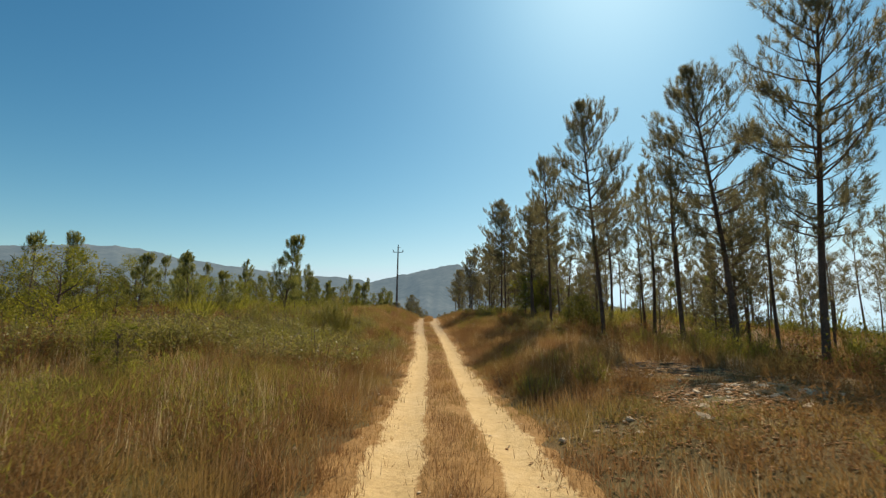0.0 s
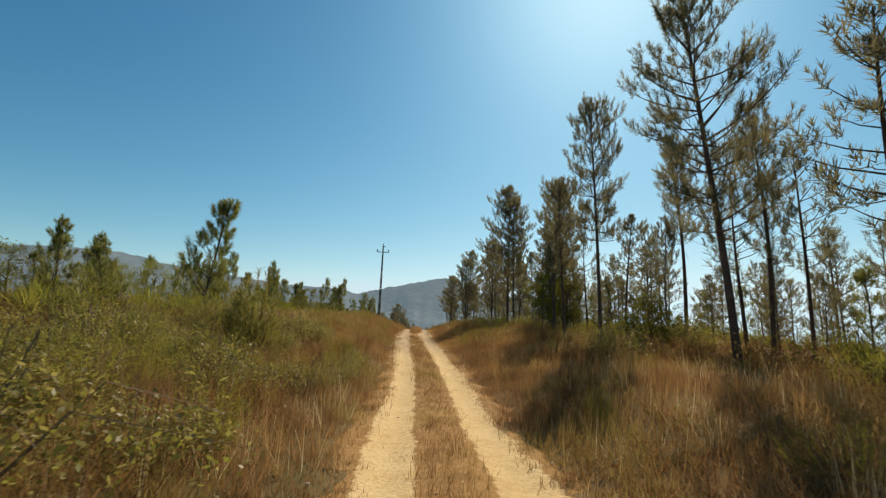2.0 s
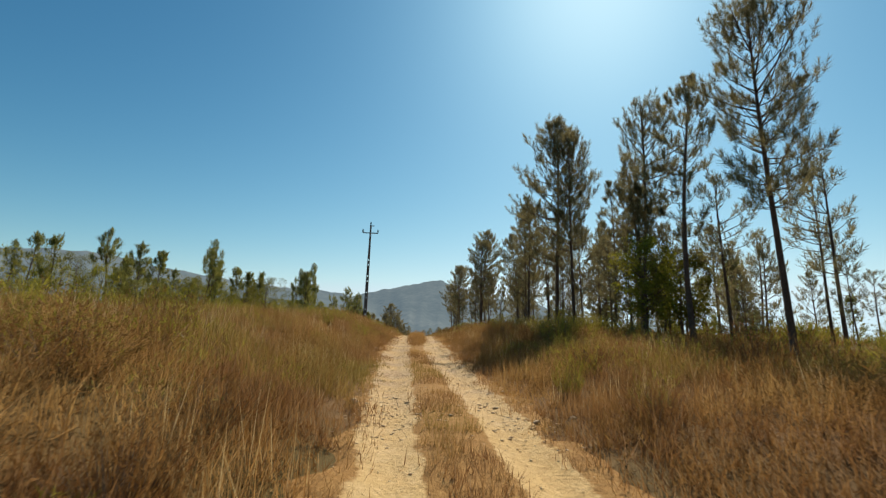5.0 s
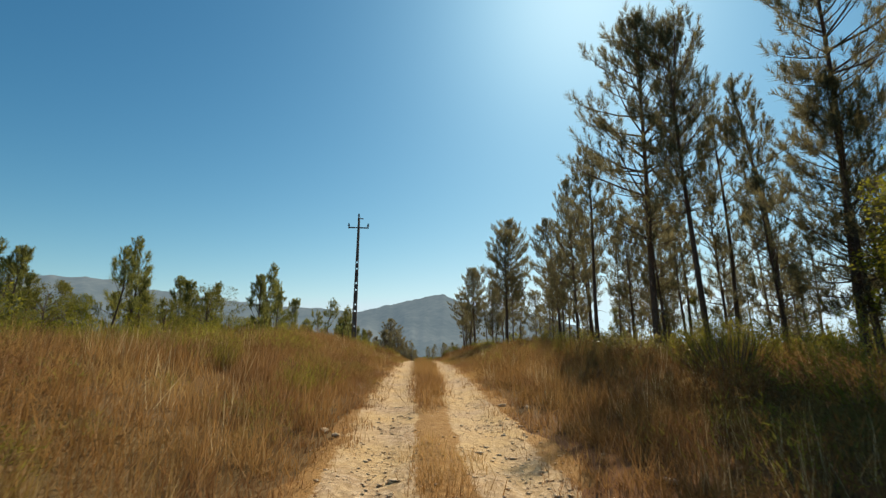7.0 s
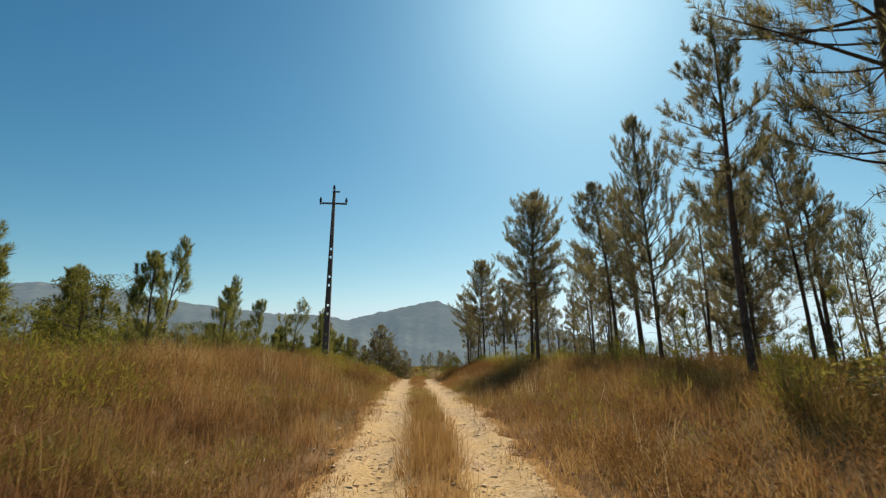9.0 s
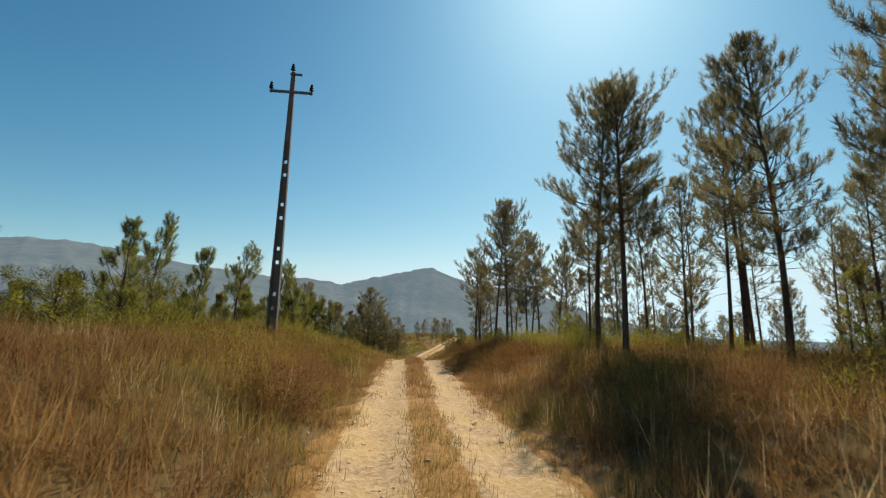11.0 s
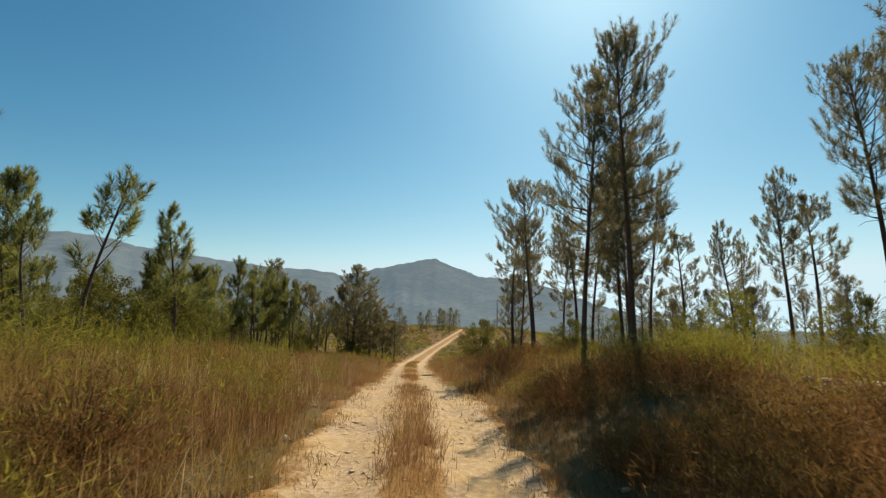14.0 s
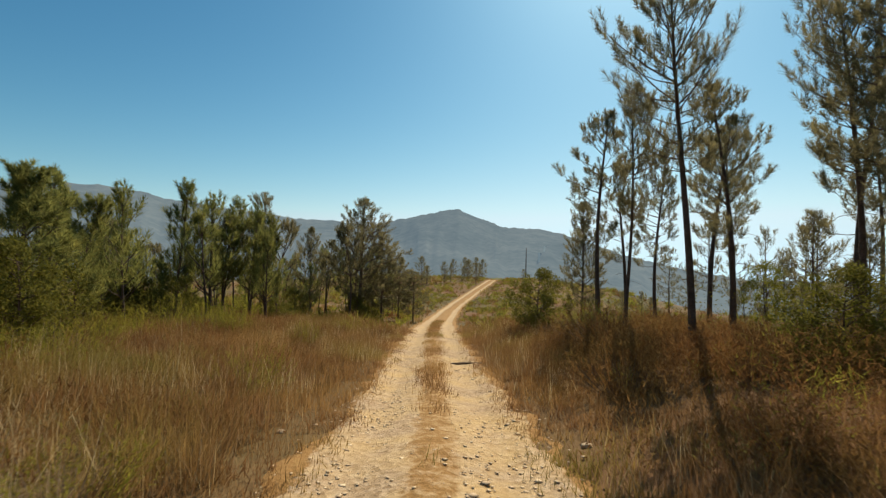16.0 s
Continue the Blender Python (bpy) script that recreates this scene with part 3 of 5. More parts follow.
tall = Nursery([
    (lambda: pine(1, 12, 0.40, 2.3, 0.46, 44, 0.0080, needle_mat, peak=0.45, twig_gap=0.36, inner=0.26), 12),
    (lambda: pine(2, 12, 0.46, 2.1, 0.46, 44, 0.0080, needle_mat, bend=0.9, peak=0.4, lopsided=0.4, dense=0.9, twig_gap=0.36, inner=0.28), 12),
    (lambda: pine(3, 12, 0.29, 2.5, 0.46, 44, 0.0080, needle_mat, bend=0.5, peak=0.35, dense=0.98, twig_gap=0.36, inner=0.26), 12),
    (lambda: pine(4, 12, 0.36, 1.6, 0.62, 64, 0.0084, needle_mat, bend=1.0, dense=0.8, peak=0.3, lopsided=0.35), 12),
    (lambda: pine(5, 12, 0.14, 2.5, 0.50, 48, 0.0084, needle_mat, dense=0.95, brush=0.58, peak=0.25, inner=0.25), 12),
    (lambda: pine(6, 12, 0.40, 1.5, 0.62, 64, 0.0084, needle_mat, bend=0.6, dense=0.8, peak=0.3), 12),
    (lambda: pine(7, 12, 0.40, 1.9, 0.85, 16, 0.021, needle_mat, bend=0.5, dense=0.9, brush=0.85, fine=False, twig_gap=0.9), 12),
    (lambda: pine(8, 12, 0.14, 2.4, 0.85, 16, 0.023, needle_mat, bend=0.4, dense=0.95, brush=0.92, fine=False, twig_gap=0.85, peak=0.2), 12),
])
youngsters = Nursery([
    (lambda: pine(11, 5, 0.14, 1.1, 0.52, 64, 0.0088, young_needle_mat, True, 0.2, brush=0.56, twig_gap=0.5), 5),
    (lambda: pine(12, 5, 0.36, 1.05, 0.58, 64, 0.0088, young_needle_mat, True, 0.7, brush=0.60, dense=0.75, lopsided=0.4, twig_gap=0.55), 5),
    (lambda: pine(13, 5, 0.16, 1.25, 0.54, 64, 0.0088, young_needle_mat, True, 0.3, brush=0.58, twig_gap=0.5, dense=0.9), 5),
    (lambda: pine(14, 5, 0.44, 1.1, 0.55, 64, 0.0088, young_needle_mat, True, 0.9, brush=0.62, dense=0.75, lopsided=0.4, twig_gap=0.55), 5),
    (lambda: pine(15, 5, 0.10, 1.05, 0.50, 64, 0.0088, young_needle_mat, True, 0.15, brush=0.54, twig_gap=0.5), 5),
    (lambda: pine(16, 5, 0.10, 1.3, 0.66, 16, 0.020, young_needle_mat, True, 0.3, brush=0.66, fine=False, twig_gap=0.7), 5),
    (lambda: pine(17, 5, 0.34, 1.15, 0.58, 30, 0.0135, young_needle_mat, True, 0.7, brush=0.60, dense=0.8, lopsided=0.4, twig_gap=0.55, fine=False), 5),
    (lambda: pine(18, 5, 0.20, 1.2, 0.56, 30, 0.0135, young_needle_mat, True, 0.4, brush=0.58, dense=0.9, twig_gap=0.5, fine=False), 5),
    (lambda: pine(19, 5, 0.46, 1.2, 0.55, 30, 0.0135, needle_mat, True, 0.9, brush=0.62, dense=0.8, lopsided=0.4, twig_gap=0.55, fine=False), 5),
])
oaks = Nursery([
    (lambda: broadleaf(21, 6, 2.2, 130, 0.058, oak_leaf_mat), 6),
    (lambda: broadleaf(22, 8, 3.0, 90, 0.10, dark_leaf_mat, 0.2, 90), 8),
    (lambda: broadleaf(23, 3, 0.8, 26, 0.05, oak_leaf_mat, 0.12, 40), 3),
    (lambda: broadleaf(24, 3.0, 1.6, 190, 0.042, dark_leaf_mat, 0.06, 66), 3.0),
    (lambda: broadleaf(25, 4.0, 1.9, 110, 0.042, oak_leaf_mat, 0.04, 56), 4.0),
    (lambda: broadleaf(26, 4.0, 1.8, 110, 0.042, dark_leaf_mat, 0.05, 56), 4.0),
])

def join_far(name, label, trees):
    """Trees too far off to tell apart, joined into one mesh: wood first, needles second."""
    mats, verts, faces, slots, start = [], [], [], [], 0
    for tree, m in trees:
        turn = np.array(m)
        for ob in tree.children:
            me = ob.data
            co = np.empty(len(me.vertices) * 3, dtype=np.float32)
            me.vertices.foreach_get("co", co)
            me.calc_loop_triangles()
            tri = np.empty(len(me.loop_triangles) * 3, dtype=np.int32)
            me.loop_triangles.foreach_get("vertices", tri)
            if me.materials[0] not in mats:
                mats.append(me.materials[0])
            verts.append(co.reshape(-1, 3) @ turn[:3, :3].T + turn[:3, 3])
            faces.append(tri.reshape(-1, 3) + start)
            slots.append(np.full(len(tri) // 3, mats.index(me.materials[0]), dtype=np.int32))
            start += len(co) // 3
    me = mesh_from(name, np.concatenate(verts), np.concatenate(faces), mats)
    me.polygons.foreach_set("material_index", np.concatenate(slots))
    tagged(new(name, me), label, "pine wood", kind="stuff")


tall.joined, youngsters.joined = [], []
TALL = "tall maritime pine with bare lower trunk and airy crown"
SLIM = "slender maritime pine with a sparse crown"
BUSHY = "dense dark pine branched almost to the ground"
YOUNG = "young green pine standing in heath scrub"

# pines beside the track, row by row: x, y, height of the tip, variant, width, label
for x, y, top, v, wide, label in [
        (13.0, 18.3, 13.5, 2, 0.95, TALL), (11.5, 11.7, 12.3, 2, 0.8, TALL), (9.3, 23.3, 14.4, 2, 0.8, TALL), (14.2, 28.5, 12.4, 3, 0.9, SLIM), (13.1, 32.9, 12.7, 1, 0.85, TALL),
        (8.5, 31.9, 14.2, 0, 0.72, TALL), (8.2, 37.2, 11.7, 0, 0.8, TALL), (9.1, 43.0, 12.9, 5, 1.0, SLIM), (10.4, 49.8, 10.8, 4, 1.0, BUSHY), (10.8, 50.4, 16.0, 1, 0.9, TALL), (12.1, 57.9, 13.7, 5, 0.9, SLIM), (18.0, 76.2, 16.0, 4, 0.8, BUSHY), (14.5, 66.0, 12.5, 3, 0.9, SLIM),
        (7.6, 55.7, 17.0, 2, 0.9, TALL), (11.5, 63.5, 12.0, 2, 0.8, TALL), (10.3, 64.4, 11.2, 4, 0.85, BUSHY), (7.7, 52.7, 15.2, 0, 0.75, TALL), (6.5, 59.0, 12.9, 3, 0.95, SLIM), (7.5, 65.8, 14.1, 4, 0.72, BUSHY),
        (4.8, 76.1, 14.3, 2, 0.9, TALL), (4.25, 72.6, 12.6, 0, 1.0, TALL), (13.6, 57.2, 16.0, 3, 0.85, SLIM), (12.6, 79.3, 16.0, 1, 0.9, TALL),
        (2.65, 88.1, 12.0, 2, 0.85, TALL), (2.85, 85.2, 11.9, 0, 0.85, TALL), (12.25, 88, 13.7, 1, 0.8, TALL), (15.15, 100, 10.4, 3, 0.9, SLIM), (16.75, 96, 10.7, 5, 1.0, SLIM), (7.15, 95.5, 11.4, 1, 0.9, TALL), (5.6, 92.4, 11.6, 2, 0.85, TALL), (2.25, 93.7, 10.4, 1, 0.9, TALL), (2.7, 98.2, 9.7, 1, 0.7, TALL),
        (2.85, 101.3, 10.1, 5, 1.1, SLIM), (9.75, 98.5, 11.7, 3, 0.9, SLIM), (13.05, 101.4, 9.6, 5, 1.1, SLIM), (12.05, 92.0, 10.8, 3, 0.9, SLIM),
        (15.15, 114, 13.7, 1, 0.9, SLIM), (8.75, 104.7, 11.0, 5, 1.1, SLIM), (11.9, 32.3, 8.0, 3, 0.9, SLIM),
        (5.95, 80.5, 10.2, 0, 0.9, TALL), (7.6, 70.4, 12.6, 2, 0.95, TALL), (9.8, 32.1, 7.8, 5, 1.1, SLIM),
        (-9, 117.3, 9.1, 4, 1.45, BUSHY), (-17.1, 120, 9.9, 1, 0.8, SLIM), (-13.8, 121.7, 7.3, 4, 0.9, BUSHY), (-6.6, 121, 5.0, 4, 1.3, BUSHY), (-11.6, 118.5, 6.1, 5, 1.2, SLIM), (-7.6, 119.0, 6.8, 4, 1.3, BUSHY), (-5.4, 121.5, 3.9, 4, 1.5, BUSHY),
        (4.45, 103, 8.7, 5, 1.1, SLIM), (7.9, 108, 10.3, 3, 1.0, SLIM), (5.35, 97.5, 9.7, 5, 1.1, SLIM), (3.75, 106.5, 7.5, 4, 0.9, BUSHY)]:
    tall.plant(x, y, top, label, "pine tree", "pines beside the track", wide, variant=v)

# the wood behind them
rng = random.Random(5)
placed = []
while len(placed) < 62:
    y = rng.uniform(6, 132)
    x = float(centre(y)) + 11 + abs(rng.gauss(0, 1)) * 13
    if x > 48 or any((x - a) ** 2 + (y - b) ** 2 < 5.0 for a, b in placed):
        continue
    if y > 84 and x < 16:
        continue
    placed.append((x, y))
    v = rng.choice((6, 6, 7))
    tall.plant(x, y, None, SLIM if v != 7 else BUSHY, "pine tree", "pine wood", rng.uniform(0.8, 1.05), variant=v, height=rng.uniform(6.0, 10.5))

for k in range(18):
    y = rng.uniform(24, 80)
    tall.plant(float(centre(y)) + rng.uniform(13, 24), y, None, "dense young pine in the second row of the wood", "pine tree", "pine wood", rng.uniform(0.9, 1.2), variant=7, height=rng.uniform(3.5, 6.5))
for k in range(26):
    y = rng.uniform(13, 56)
    tall.plant(float(centre(y)) + rng.uniform(13, 38), y, None, "slender pine in the depth of the wood", "pine tree", "pine wood", rng.uniform(0.9, 1.2), variant=6 + k % 2, height=rng.uniform(4.0, 8.0))
for k in range(18):
    y = rng.uniform(94, 150)
    tall.plant(float(centre(y)) + rng.uniform(17, 48), y, None, "dense young pine on the falling slope", "pine tree", "pines on the falling slope", rng.uniform(0.9, 1.2), variant=7, height=rng.uniform(3.0, 6.0))
for k in range(42):
    y = rng.uniform(8, 118)
    youngsters.plant(float(centre(y)) + rng.uniform(12, 40), y, None, "young pine in the undergrowth of the wood", "pine tree", "pine wood", rng.uniform(0.9, 1.2), variant=5, height=rng.uniform(2.2, 4.6))

for x, y, top, v, wide in [
        (-10.6, 33.0, 7.9, 2, 0.95), (-17.6, 32.5, 6.6, 0, 1.0), (-17.8, 27.5, 5.7, 2, 1.0), (-28.0, 65.5, 10.1, 1, 1.0), (-17.2, 56.6, 6.0, 0, 1.0), (-10.5, 63.3, 7.1, 4, 0.9),
        (-18.8, 64.1, 8.4, 1, 1.0), (-16.6, 69.9, 7.0, 0, 1.0), (-19.8, 66.9, 9.6, 1, 0.9), (-10.7, 64.7, 7.7, 1, 0.8), (-11.0, 81.5, 8.0, 3, 0.9),
        (-17.4, 90.5, 8.9, 2, 0.8), (-18.5, 87.3, 10.2, 1, 0.8), (-10.6, 89.9, 7.4, 1, 0.9), (-19.0, 76.4, 8.6, 0, 0.8), (-19.9, 72.7, 8.5, 2, 0.8),
        (-15.0, 79.0, 8.4, 0, 1.0), (-19.6, 67.3, 7.6, 4, 1.0), (-10.4, 85.6, 7.7, 3, 0.9), (-15.1, 105.6, 7.8, 0, 0.9), (-12.4, 94.9, 6.2, 4, 1.2),
        (-28.7, 35.6, 8.5, 2, 0.8), (-13.1, 87, 7.4, 3, 0.8), (-13.5, 30.0, 4.9, 2, 1.0), (-10.9, 35.9, 5.6, 1, 1.0), (-11.5, 44.0, 5.3, 0, 1.0), (-14.0, 98.5, 6.0, 2, 1.0),
        (-18.0, 101.0, 6.8, 4, 1.0), (-14.6, 109.0, 7.2, 1, 1.0), (-12.0, 108.0, 6.3, 1, 1.0), (-14.5, 88.0, 5.8, 2, 1.1)]:
    youngsters.plant(x, y, top, YOUNG, "pine tree", "young pines on the heath", wide * 1.15, variant=v)
placed = []
while len(placed) < 38:
    y = rng.uniform(14, 150)
    x = float(centre(y)) - 20 - abs(rng.gauss(0, 1)) * 16
    if x < -75 or any((x - a) ** 2 + (y - b) ** 2 < 6.0 for a, b in placed):
        continue
    placed.append((x, y))
    youngsters.plant(x, y, None, YOUNG, "pine tree", "young pines on the heath", rng.uniform(0.85, 1.1), variant=5, height=rng.uniform(3.0, 6.0))
for x, y, hh in [(3.5, 196, 5), (0.5, 203, 3.5), (6.2, 214, 5.5), (4.8, 217, 6), (-8, 190, 4), (-14, 185, 4.5), (-4, 205, 3), (18, 216, 3), (23, 212, 3.5), (-20, 176, 5), (-26, 170, 5)]:
    tall.plant(x, y, None, BUSHY, "pine tree", "pines on the far rise", 1.3, variant=7, height=hh)

far_rng = random.Random(23)
for k in range(9):
    y = 188 + 3.2 * k
    tall.plant(float(centre(y)) - far_rng.uniform(3.0, 14), y, None, BUSHY, "pine tree", "pines on the far rise", 1.3, variant=7, height=far_rng.uniform(4.0, 6.5))
oaks.plant(8.9, 46.4, 6.9, "small oak with sunlit yellow-green leaves", "oak tree", variant=0)
oaks.plant(11.2, 47.8, 6.9, "big dark green broadleaf tree", "oak tree", variant=1)
oaks.plant(-4.8, 8.2, None, "bright leafy bush standing alone in dry grass", "bush", variant=2, wide=1.7, height=1.15)
oaks.plant(7.4, 88.3, 5.2, "small oak with sunlit yellow-green leaves", "oak tree", variant=0, wide=1.0)
oaks.plant(8.9, 101.4, 4.6, "small oak with sunlit yellow-green leaves", "oak tree", variant=0, wide=0.8)
for x, y, hh, w in [(-11.4, 91.2, 2.6, 1.0), (-13.2, 90.4, 2.8, 1.1), (-11.6, 94.2, 2.5, 0.9), (-12.9, 94.8, 2.3, 1.0), (-14.2, 104.0, 2.0, 1.0), (1.2, 104.5, 2.6, 1.0),
                    (3.0, 91.0, 1.5, 1.0), (10.0, 30.0, 2.2, 1.2)]:
    oaks.plant(x, y, None, "rounded dark green evergreen shrub", "shrub", "evergreen shrubs", w, variant=3, height=hh)

bush_rng = random.Random(41)
for k in range(34):
    y = bush_rng.uniform(16, 54)
    x = -0.35 * y - 5 - 20 * bush_rng.random()
    oaks.plant(x, y, None, ("bushy yellow-green tree on the heath", "bushy dark green tree on the heath")[k % 2], "bushy tree", "bushy trees on the heath", bush_rng.uniform(0.9, 1.3), variant=4 + k % 2, height=bush_rng.uniform(2.0, 4.2))
for k in range(44):
    y = bush_rng.uniform(54, 98)
    x = float(centre(y)) - bush_rng.uniform(11.5, 26)
    oaks.plant(x, y, None, ("bushy yellow-green tree on the heath", "bushy dark green tree on the heath")[k % 2], "bushy tree", "bushy trees on the heath", bush_rng.uniform(0.9, 1.3), variant=4 + k % 2, height=bush_rng.uniform(1.8, 3.6))
for k in range(16):
    y = bush_rng.uniform(46, 92)
    youngsters.plant(float(centre(y)) - bush_rng.uniform(14, 30), y, None, YOUNG, "pine tree", "young pines on the heath", bush_rng.uniform(0.9, 1.2), variant=k % 5, height=bush_rng.uniform(2.6, 4.6))
# low growth behind the last tall pines
for k in range(20):
    y = bush_rng.uniform(76, 104)
    x = float(centre(y)) + bush_rng.uniform(11.5, 27)
    oaks.plant(x, y, None, ("bushy yellow-green tree on the heath", "bushy dark green tree on the heath")[k % 2], "bushy tree", "bushy trees on the heath", bush_rng.uniform(0.8, 1.2), variant=4 + k % 2, height=bush_rng.uniform(1.2, 2.6))
for k in range(16):
    y = bush_rng.uniform(78, 106)
    x = float(centre(y)) + bush_rng.uniform(13, 30)
    tall.plant(x, y, None, "dense young pine in the second row of the wood", "pine tree", "pine wood", bush_rng.uniform(0.9, 1.2), variant=7, height=bush_rng.uniform(3.0, 5.5))
# a close stand of young pines with shrubs under them, where the heath ends
for k in range(90):
    y = bush_rng.uniform(95, 128)
    x = -13.2 + 0.22 * (y - 95) - 24 * bush_rng.random() ** 1.3
    youngsters.plant(x, y, None, YOUNG, "pine tree", "young pines on the heath", bush_rng.uniform(0.75, 1.05), variant=6 + k % 3, height=bush_rng.uniform(3.2, 6.4))
for k in range(20):
    y = bush_rng.uniform(96, 124)
    x = -13.6 + 0.22 * (y - 95) - 20 * bush_rng.random() ** 1.5
    oaks.plant(x, y, None, "rounded dark green evergreen shrub", "shrub", "evergreen shrubs", bush_rng.uniform(0.9, 1.3), variant=3, height=bush_rng.uniform(1.2, 2.2))
for k in range(9):
    y = bush_rng.uniform(86, 114)
    x = float(centre(y)) - bush_rng.uniform(14, 28)
    oaks.plant(x, y, None, ("bushy yellow-green tree on the heath", "bushy dark green tree on the heath")[k % 2], "bushy tree", "bushy trees on the heath", bush_rng.uniform(0.9, 1.3), variant=4 + k % 2, height=bush_rng.uniform(1.8, 4.2))


join_far("far_pine_wood", "slender pines standing close in the depth of the wood", tall.joined)
join_far("far_young_pines", "young pines past counting far out on the heath", youngsters.joined)


# ---------------------------------------------------------------- concrete power pole
def power_pole(x, y, top):
    z0 = float(land(x, y))
    h = top - z0
    root = new("power_pole")
    root.matrix_basis = pose(x, y, z0 - 0.1, 0, 0, 4)
    bm = bmesh.new()

    def half_width(z):
        return 0.20 - 0.115 * z / h

    def half_depth(z):
        return 0.14 - 0.07 * z / h

    def block(za, zb, la, ra, lb, rb):
        v = [bm.verts.new(p) for p in ((la, -half_depth(za), za), (ra, -half_depth(za), za), (ra, half_depth(za), za), (la, half_depth(za), za),
                                       (lb, -half_depth(zb), zb), (rb, -half_depth(zb), zb), (rb, half_depth(zb), zb), (lb, half_depth(zb), zb))]
        for f in ((0, 3, 2, 1), (4, 5, 6, 7), (0, 1, 5, 4), (1, 2, 6, 5), (2, 3, 7, 6), (3, 0, 4, 7)):
            bm.faces.new([v[i] for i in f])

    def web(za, zb, la, ra, lb, rb):
        v = [bm.verts.new(p) for p in ((la, -0.03, za), (ra, -0.03, za), (ra, 0.03, za), (la, 0.03, za), (lb, -0.03, zb), (rb, -0.03, zb), (rb, 0.03, zb), (lb, 0.03, zb))]
        for f in ((0, 3, 2, 1), (4, 5, 6, 7), (0, 1, 5, 4), (1, 2, 6, 5), (2, 3, 7, 6), (3, 0, 4, 7)):
            bm.faces.new([v[i] for i in f])

    flange, z, webbed = 0.055, 0.0, h * 0.72
    for s in (-1, 1):
        a, b, c, e = half_width(0), half_width(webbed), half_width(0) - flange, half_width(webbed) - flange
        block(0, webbed, *sorted((s * a, s * c)), *sorted((s * b, s * e)))
    for zh in [1.2, 1.75, 3.0, 3.55, 4.8, 5.35, 6.6, 7.15]:
        a, b = zh - 0.075, zh + 0.075
        wz, wa, wb = (half_width(q) - flange for q in (z, a, b))
        web(z, a, -wz, wz, -wa, wa)
        web(a, b, -wa, -0.06, -wb, -0.06)
        web(a, b, 0.06, wa, 0.06, wb)
        z = b
    web(z, webbed, -half_width(z) + flange, half_width(z) - flange, -half_width(webbed) + flange, half_width(webbed) - flange)
    block(webbed, h, -half_width(webbed), half_width(webbed), -half_width(h), half_width(h))
    part("shaft", bm_mesh("shaft", bm, concrete_mat), root, "weathered concrete shaft with climbing holes")

    def bar(size, at):
        b = bmesh.new()
        bmesh.ops.create_cube(b, size=1)
        bmesh.ops.scale(b, vec=size, verts=b.verts)
        bmesh.ops.bevel(b, geom=b.edges[:], offset=0.012, segments=1, affect="EDGES")
        bmesh.ops.translate(b, vec=at, verts=b.verts)
        return b

    part("crossarm", bm_mesh("crossarm", bar((1.75, 0.10, 0.10), (0, -0.14, h - 0.95)), steel_mat), root, "dark steel crossarm")
    part("top_bracket", bm_mesh("top_bracket", bar((0.5, 0.08, 0.08), (0.14, -0.1, h - 0.12)), steel_mat), root)

    def insulator(ax, az):
        b = bmesh.new()
        for k, (r, dz) in enumerate(((0.03, 0.0), (0.10, 0.07), (0.05, 0.12), (0.085, 0.17), (0.045, 0.22), (0.06, 0.27))):
            bmesh.ops.create_cone(b, cap_ends=True, segments=10, radius1=r, radius2=r * 0.75, depth=0.07, matrix=Matrix.Translation((ax, -0.14, az + dz)))
        body = part("insulator", bm_mesh("insulator", b, glaze_mat), root, "dark glazed pin insulator")
        b = bmesh.new()
        bmesh.ops.create_cone(b, cap_ends=True, segments=8, radius1=0.016, radius2=0.016, depth=0.26, matrix=Matrix.Translation((ax, -0.14, az - 0.06)))
        part("pin", bm_mesh("pin", b, steel_mat), body, "steel fixing pin")

    insulator(-0.82, h - 0.86)
    insulator(0.82, h - 0.86)
    insulator(0.0, h + 0.02)
    tagged(root, "weathered concrete power pole with a short crossarm", "power pole")


power_pole(-7.75, 76.85, 14.3)


def far_pole(x, y, height):
    root = new("utility_pole")
    z = float(land(x, y))
    v, f = [], []
    tube([(0, 0, -0.2), (0, 0, height * 0.5), (0, 0, height)], [0.2, 0.16, 0.11], 8, v, f)
    part("shaft", mesh_from("shaft", v, f, [concrete_mat], True), root)
    root.matrix_basis = pose(x, y, z)
    tagged(root, "distant dark utility pole on the rise", "utility pole")


far_pole(20.5, 228, 10.0)


